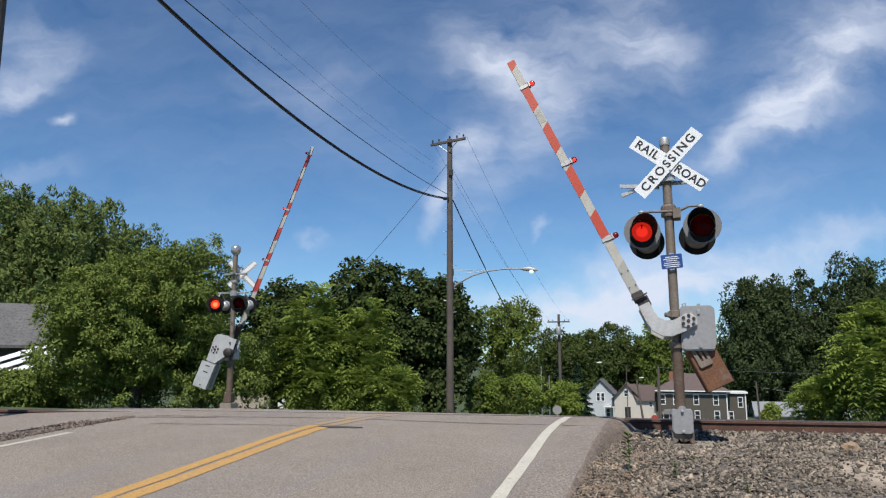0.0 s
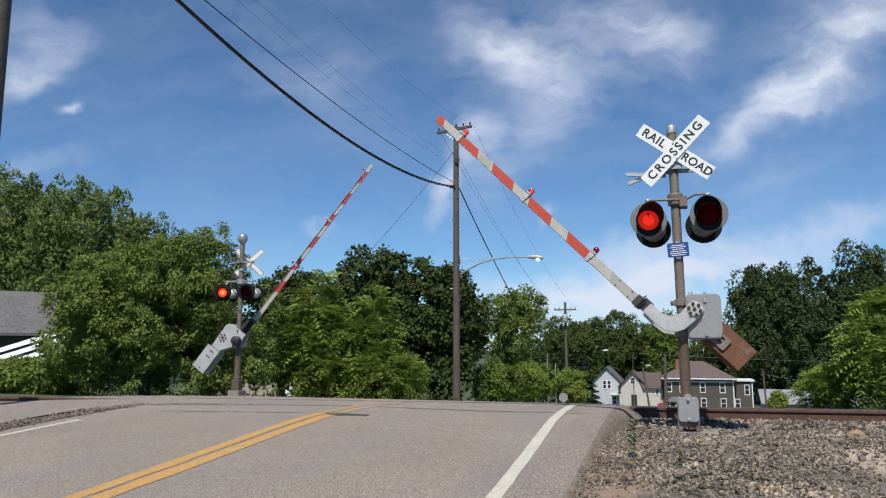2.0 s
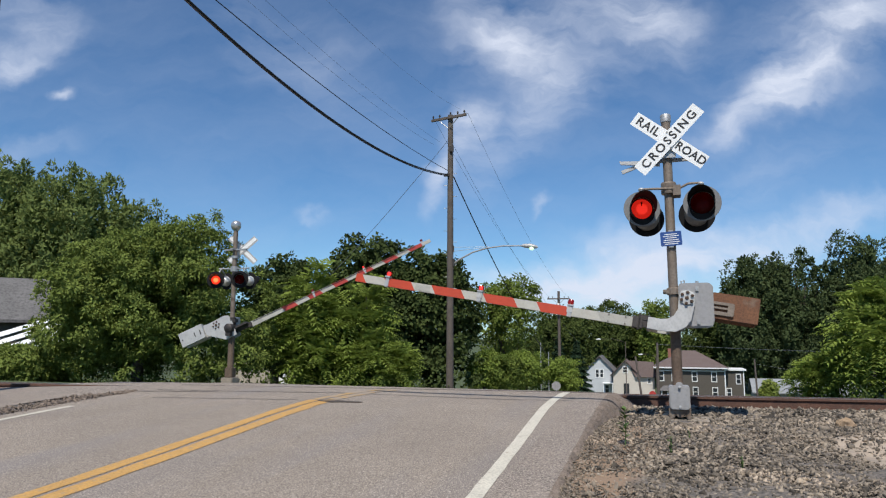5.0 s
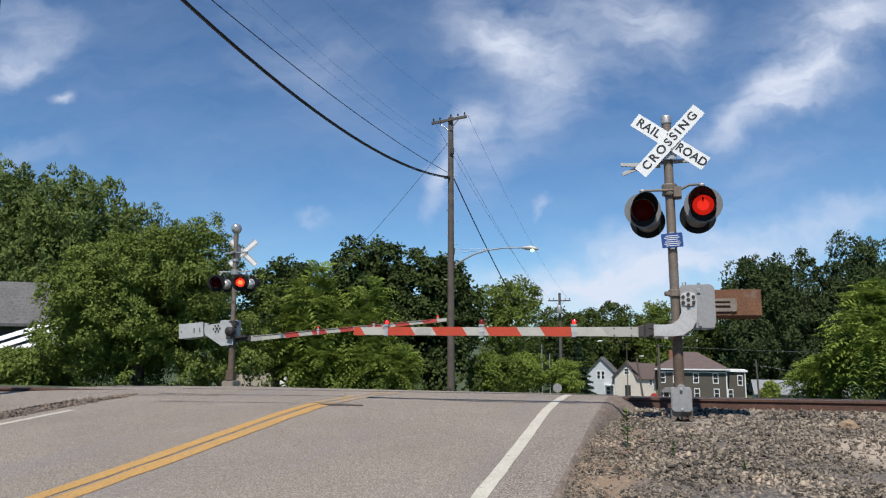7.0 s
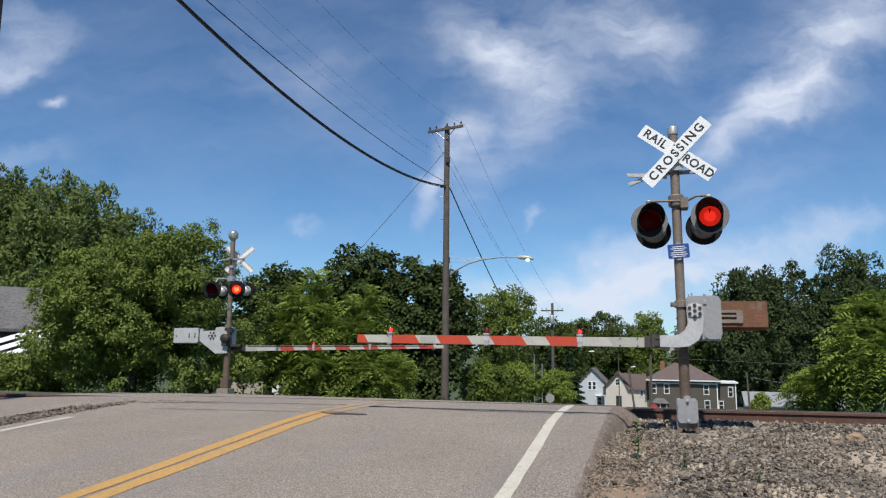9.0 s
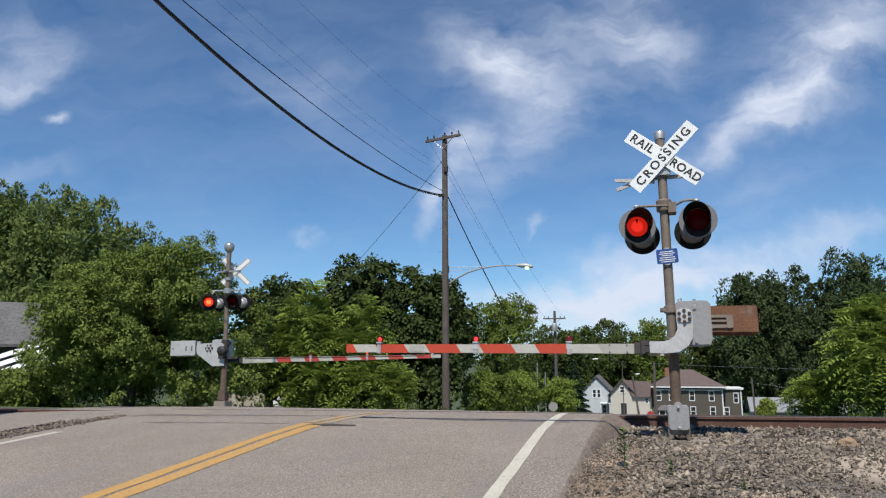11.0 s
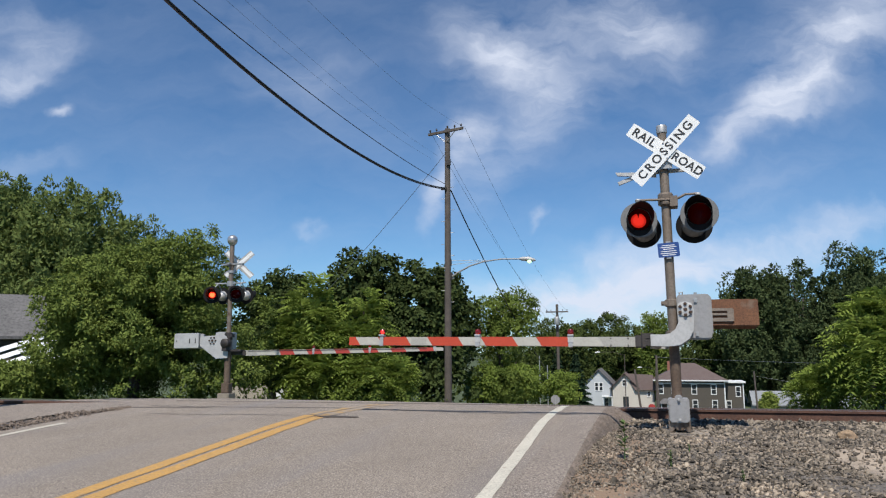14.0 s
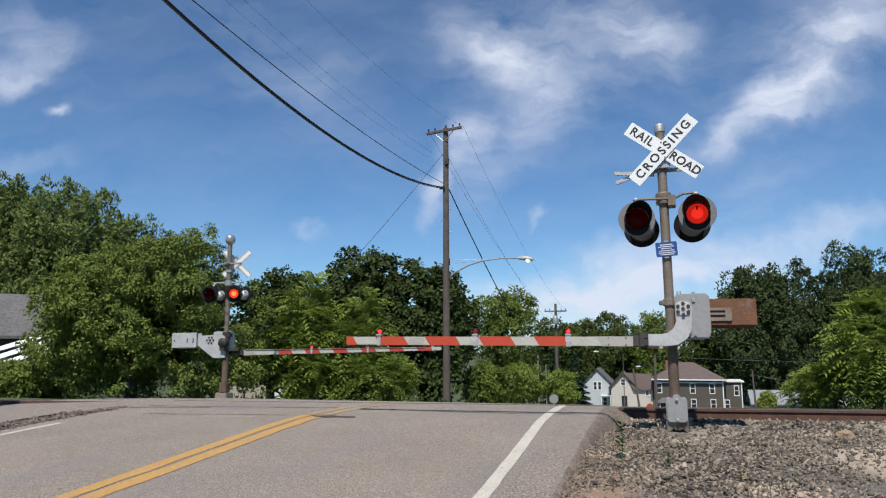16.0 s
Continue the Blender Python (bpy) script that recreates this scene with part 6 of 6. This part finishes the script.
def white_house():
    h = thing("house", pose(0, 151, 0), "white gabled house beside the road", "house", "houses below the crossing")
    part("wall", Shape().box(-15.2, -9.9, 0, 9, -11.2, -5.4).plate([(-15.2, -5.4), (-9.9, -5.4), (-12.3, -2.8)], "y", 0, 0.3), WALL_WHITE, h)
    part("roof", gable_roof(-15.2, -9.7, 0, 9, -5.5, 2.8, 0.45), ROOF_GREY, h, "grey shingled roof")
    for x in (-12.9, -12.0):
        window(h, x, 0, -6.1, 0.55, 1.5)
    window(h, -11.0, 0, -9.2, 0.7, 1.5)
    porch = part("porch", Shape().box(-11.8, -9.6, -1.5, 0, -8.1, -7.9).box(-11.7, -11.5, -1.4, -1.2, -11.2, -8.1).box(-9.9, -9.7, -1.4, -1.2, -11.2, -8.1), TRIM_WHITE, h, "white porch")
    return h


dark_house(), cream_house(), white_house()
low = thing("low_building", pose(20.5, 124, 0), "low building with a pale grey roof among trees", "building", "houses below the crossing")
part("wall", Shape().box(-6.5, 8.0, 0, 6, -11, -7.2), WALL_BEIGE, low)
part("roof", gable_roof(-6.5, 8.0, 0, 6, -7.2, 1.7, 0.5, along="x"), ROOF_PALE, low, "pale grey metal roof")
shed = thing("shed", pose(-34.3, 29.2, 0, 0, 0, 47), "weathered shed with a grey roof behind shrubs", "building", "houses below the crossing")
part("wall", Shape().box(-9, 2.4, 0, 5, -2.0, 2.15), WALL_DARK, shed)
part("roof", gable_roof(-9, 2.4, 0, 5, 2.2, 2.0, 0.5, along="x"), ROOF_GREY, shed, "grey weathered roof")
beige = thing("garage", pose(-33.0, 54.5, 0, 0, 0, 30), "beige building with a white door behind the trees", "building", "houses below the crossing")
part("wall", Shape().box(-3, 3.0, 0, 5, -3.4, -0.9), WALL_BEIGE, beige)
part("roof", gable_roof(-3, 3.0, 0, 5, -0.9, 0.9, 0.3), ROOF_GREY, beige)
part("door", Shape().box(0.9, 2.3, -0.06, 0.04, -3.2, -1.9), TRIM_WHITE, beige, "white door")
rack = thing("panel_stack", pose(-31.0, 28.4, 0.35, 0, 0, 45), "stack of leaning white panels beside the shed", "panels")
for k in range(4):
    part("panel", Shape().box(-2.6, 1.6, -0.15, 0.15, -0.02, 0.02), WHITE_PANEL, rack, m=pose(0.15 * k, -0.36 * k, 1.15 - 0.34 * k, 48, -20, 0), bevel=0.01)
part("trestle", Shape().box(-1.9, -1.75, -1.2, 0.3, -1.8, -0.4), WOOD_POLE, rack)
part("trestle", Shape().box(1.2, 1.35, -1.2, 0.3, -1.8, 0.1), WOOD_POLE, rack)

# ---- stones, rubble, weeds ----


def stone_mesh(rng, x, y, z, size):
    """Many small broken stones as one mesh: each a jittered, flattened eight-cornered lump."""
    n = len(x)
    corners = np.array([(-1, -1, -0.8), (1, -1, -0.8), (1, 1, -0.8), (-1, 1, -0.8), (-0.7, -0.7, 0.8), (0.7, -0.7, 0.8), (0.7, 0.7, 0.8), (-0.7, 0.7, 0.8)]) * 0.5
    v = corners[None] + rng.normal(0, 0.17, (n, 8, 3))
    v = v * (size[:, None, None] * rng.uniform(0.5, 1.45, (n, 1, 3)) * np.array([1.1, 0.95, 0.45]))
    ax = unit(rng.normal(size=(n, 3)) * 0.8 + np.array([0, 0, 1.1]))
    th = rng.uniform(0, 2 * math.pi, n)
    c, s = np.cos(th)[:, None, None], np.sin(th)[:, None, None]
    a = ax[:, None, :]
    v = v * c + np.cross(np.broadcast_to(a, v.shape), v) * s + a * (v * a).sum(-1, keepdims=True) * (1 - c)
    v = v + np.stack([x, y, z], 1)[:, None, :]
    f = np.array([(3, 2, 1, 0), (4, 5, 6, 7), (0, 1, 5, 4), (1, 2, 6, 5), (2, 3, 7, 6), (3, 0, 4, 7)])
    quads = (np.arange(n)[:, None, None] * 8 + f[None]).reshape(-1, 4)
    return v.reshape(-1, 3), quads


def scatter(name, n, area, size, label, mat, seed, lift=0.0, on_road=False):
    rng = np.random.default_rng(seed)
    x, y = area(rng, n)
    z = ground_z(x, y) + 0.004 + rng.uniform(-0.012, 0.012, len(x)) + lift
    if on_road:
        z = road_z(y) + lift + rng.uniform(0, 0.01, len(x))
    s = rng.lognormal(math.log(size), 0.35, len(x))
    v, q = stone_mesh(rng, x, y, z, s)
    return tagged(new(name, mesh_of(name, v, q, mat)), label, "gravel", "", "stuff")


def verge(rng, n):
    y = rng.uniform(4.2, 11.3, n)
    x = -0.62 + rng.random(n) ** 0.9 * (1.5 + 0.62 * y)
    thin = rng.random(n) < np.where(x < -0.1 - 0.06 * (10 - y), 0.3, 1.0) * np.where(((x - 2.3) / 0.75) ** 2 + ((y - 7.6) / 1.1) ** 2 < 1, 0.25, 1.0)
    return x[thin], y[thin]


def ballast(rng, n):
    x = rng.uniform(-0.5, 12, n)
    y = rail_y(x) + rng.uniform(-1.9, 2.6, n)
    return x, y


def ballast_left(rng, n):
    x = rng.uniform(-24, -13.2, n)
    y = rail_y(x) + rng.uniform(-2.0, 2.6, n)
    return x, y


def wedge(rng, n):
    f = rng.random(n)
    y = 6.2 + f * 3.6
    half = bend(y, [(6.2, 0.34), (8.8, 0.36), (9.4, 0.26), (9.8, 0.04)])
    return bend(y, [(6.2, -8.38), (9.0, -8.4), (9.8, -8.22)]) + np.clip(rng.normal(0, 0.5, n), -1.1, 1.1) * half, y


scatter("gravel", 60000, verge, 0.0225, "coarse grey gravel on the verge", STONE, 1)


def road_side(rng, n):
    y = rng.uniform(4.0, 10.8, n)
    return -0.78 + np.abs(rng.normal(0, 0.26, n)), y


scatter("gravel", 11000, road_side, 0.0125, "fine brown grit along the road's edge", STONE, 12)
scatter("ballast", 30000, ballast, 0.033, "grey crushed stone ballast under the rails", STONE, 2, 0.012)
scatter("ballast", 5000, ballast_left, 0.06, "grey crushed stone ballast under the rails", STONE, 3, 0.012)
scatter("rubble", 1300, wedge, 0.024, "loose rubble between two pavings", CRUMBLE, 4, -0.008, True)

# paved apron on the far left, and the broken lip of the road beside the rails
apron_ys = np.linspace(2.0, 15.0, 40)
verts, quads = [], []
for i, yv in enumerate(apron_ys):
    inner = float(bend(yv, [(8.9, -8.78), (9.9, -8.14)]))
    for s in np.linspace(0, 1, 8):
        x = inner + (-13.2 - inner) * s
        verts.append((x, yv, float(road_z(yv)) - 0.012 - 0.16 * s * s))
for i in range(len(apron_ys) - 1):
    for k in range(7):
        quads.append((i * 8 + k + 1, i * 8 + k, (i + 1) * 8 + k, (i + 1) * 8 + k + 1))
tagged(new("pavement", mesh_of("pavement", verts, quads, APRON, True)), "old grey asphalt apron beside the road", "pavement", "", "structure")
tagged(new("rubble_bed", mesh_of("rubble_bed", [(-8.2, 4.0, float(road_z(4)) - 0.02), (-9.2, 4.0, float(road_z(4)) - 0.02), (-9.2, 8, float(road_z(8)) - 0.02), (-8.2, 8, float(road_z(8)) - 0.02), (-10.2, 11.6, float(road_z(11.6)) - 0.02), (-8.2, 11.6, float(road_z(11.6)) - 0.02)], [(3, 2, 1, 0), (5, 4, 2, 3)], EDGE_TAR)), "dark crumbled asphalt edge", "rubble", "", "structure")


def lump(name, x, y, z, size, mat, label, seed, category):
    rng = np.random.default_rng(seed)
    bm = bmesh.new()
    bmesh.ops.create_icosphere(bm, subdivisions=3, radius=1.0)
    for v in bm.verts:
        k = 1 + 0.35 * noise.noise(v.co * 1.7 + Vector((seed, 0, 0))) + 0.12 * noise.noise(v.co * 5 + Vector((0, seed, 0)))
        v.co = Vector((v.co.x * size[0], v.co.y * size[1], v.co.z * size[2])) * k
    me = bpy.data.meshes.new(name)
    bm.to_mesh(me)
    bm.free()
    me.materials.append(mat)
    ob = tagged(new(name, me), label, category)
    ob.matrix_basis = pose(x, y, z)
    return ob




def broken_edge():
    """The crumbled bank of asphalt that falls from the road's edge to the gravel."""
    ys = np.linspace(3.0, 12.1, 130)
    width = bend(ys, [(3, 0.07), (7.3, 0.075), (8.5, 0.10), (9.5, 0.16), (10.5, 0.28), (11.3, 0.44), (11.7, 0.44), (12.1, 0.15)])
    shape = [(-0.03, 0.0), (0.2, 0.02), (0.45, 0.14), (0.7, 0.5), (0.88, 0.86), (1.05, 1.12)]
    verts, n = [], len(shape)
    for y, w in zip(ys, width):
        top = float(road_z(y)) + 0.003
        for k, (f, fall) in enumerate(shape):
            q = Vector((f * w * 9, y * 9, 0))
            x = -0.805 + f * w * (1 + 0.25 * noise.noise(Vector((0.0, y * 3.0, 5.0)))) + (0.035 * noise.noise(q) if k else 0)
            low = float(ground_z(x, y)) - 0.01
            verts.append((x, y, top + (low - top) * fall + (0.04 * noise.noise(q * 1.3 + Vector((0, 0, 4))) if k > 1 else 0)))
    quads = [(i * n + k, i * n + k + 1, (i + 1) * n + k + 1, (i + 1) * n + k) for i in range(len(ys) - 1) for k in range(n - 1)]
    tagged(new("road_edge", mesh_of("road_edge", verts, quads, CRUMBLE, True)), "crumbled brownish asphalt bank along the road's edge", "road edge", "", "structure")


broken_edge()
lump("rock", 2.02, 9.38, 0.10, (0.095, 0.07, 0.085), ROCK_TAN, "rounded tan rock lying on the gravel", 7, "rock")
lump("rock", 2.55, 9.2, 0.08, (0.10, 0.05, 0.05), RUST, "rusty brown lump lying on the gravel", 9, "rock")
lump("rock", -0.05, 8.25, 0.06, (0.10, 0.03, 0.02), ROCK_TAN, "flat reddish stone lying on the gravel", 11, "rock")
solid("tar_patch", Shape().plate([(-4.32 + 0.34 * math.cos(a / 7 * math.pi), 9.25 + (0.09 + 0.03 * math.sin(a * 2.1)) * math.sin(a / 7 * math.pi)) for a in range(14)], "z", 0.17, float(road_z(9.25)) + 0.009), TAR, "dark tar patch on the centre line", "tar patch", kind="structure")


def weed(x, y, h, seed):
    rng = np.random.default_rng(seed)
    w = thing("weed", pose(x, y, float(ground_z(x, y))), "small upright green weed growing in gravel", "plant", "weeds in the gravel")
    part("stem", Shape().tube([(0, 0, -0.02), (0.01, 0, h * 0.5), (0.0, 0.01, h)], [0.006, 0.005, 0.003], 5), WEED, w)
    n = 26
    f = rng.uniform(0.1, 1, n)
    a = rng.uniform(0, 6.28, n)
    base = np.stack([np.zeros(n), np.zeros(n), f * h], 1)
    along = unit(np.stack([np.cos(a), np.sin(a), rng.uniform(0.2, 0.9, n)], 1))
    normal = unit(np.stack([-np.cos(a) * 0.5, -np.sin(a) * 0.5, np.ones(n)], 1))
    L = h * rng.uniform(0.16, 0.3, n)
    v, q = leaf_arrays(base, along, normal, L, L * 0.5)
    c = new("leaves", mesh_of("leaves", v, q, WEED))
    c.parent = w


weed(-0.36, 7.35, 0.34, 1)
weed(0.06, 7.0, 0.16, 2)
weed(0.62, 6.55, 0.10, 3)
weed(0.25, 7.9, 0.07, 4)


motions()
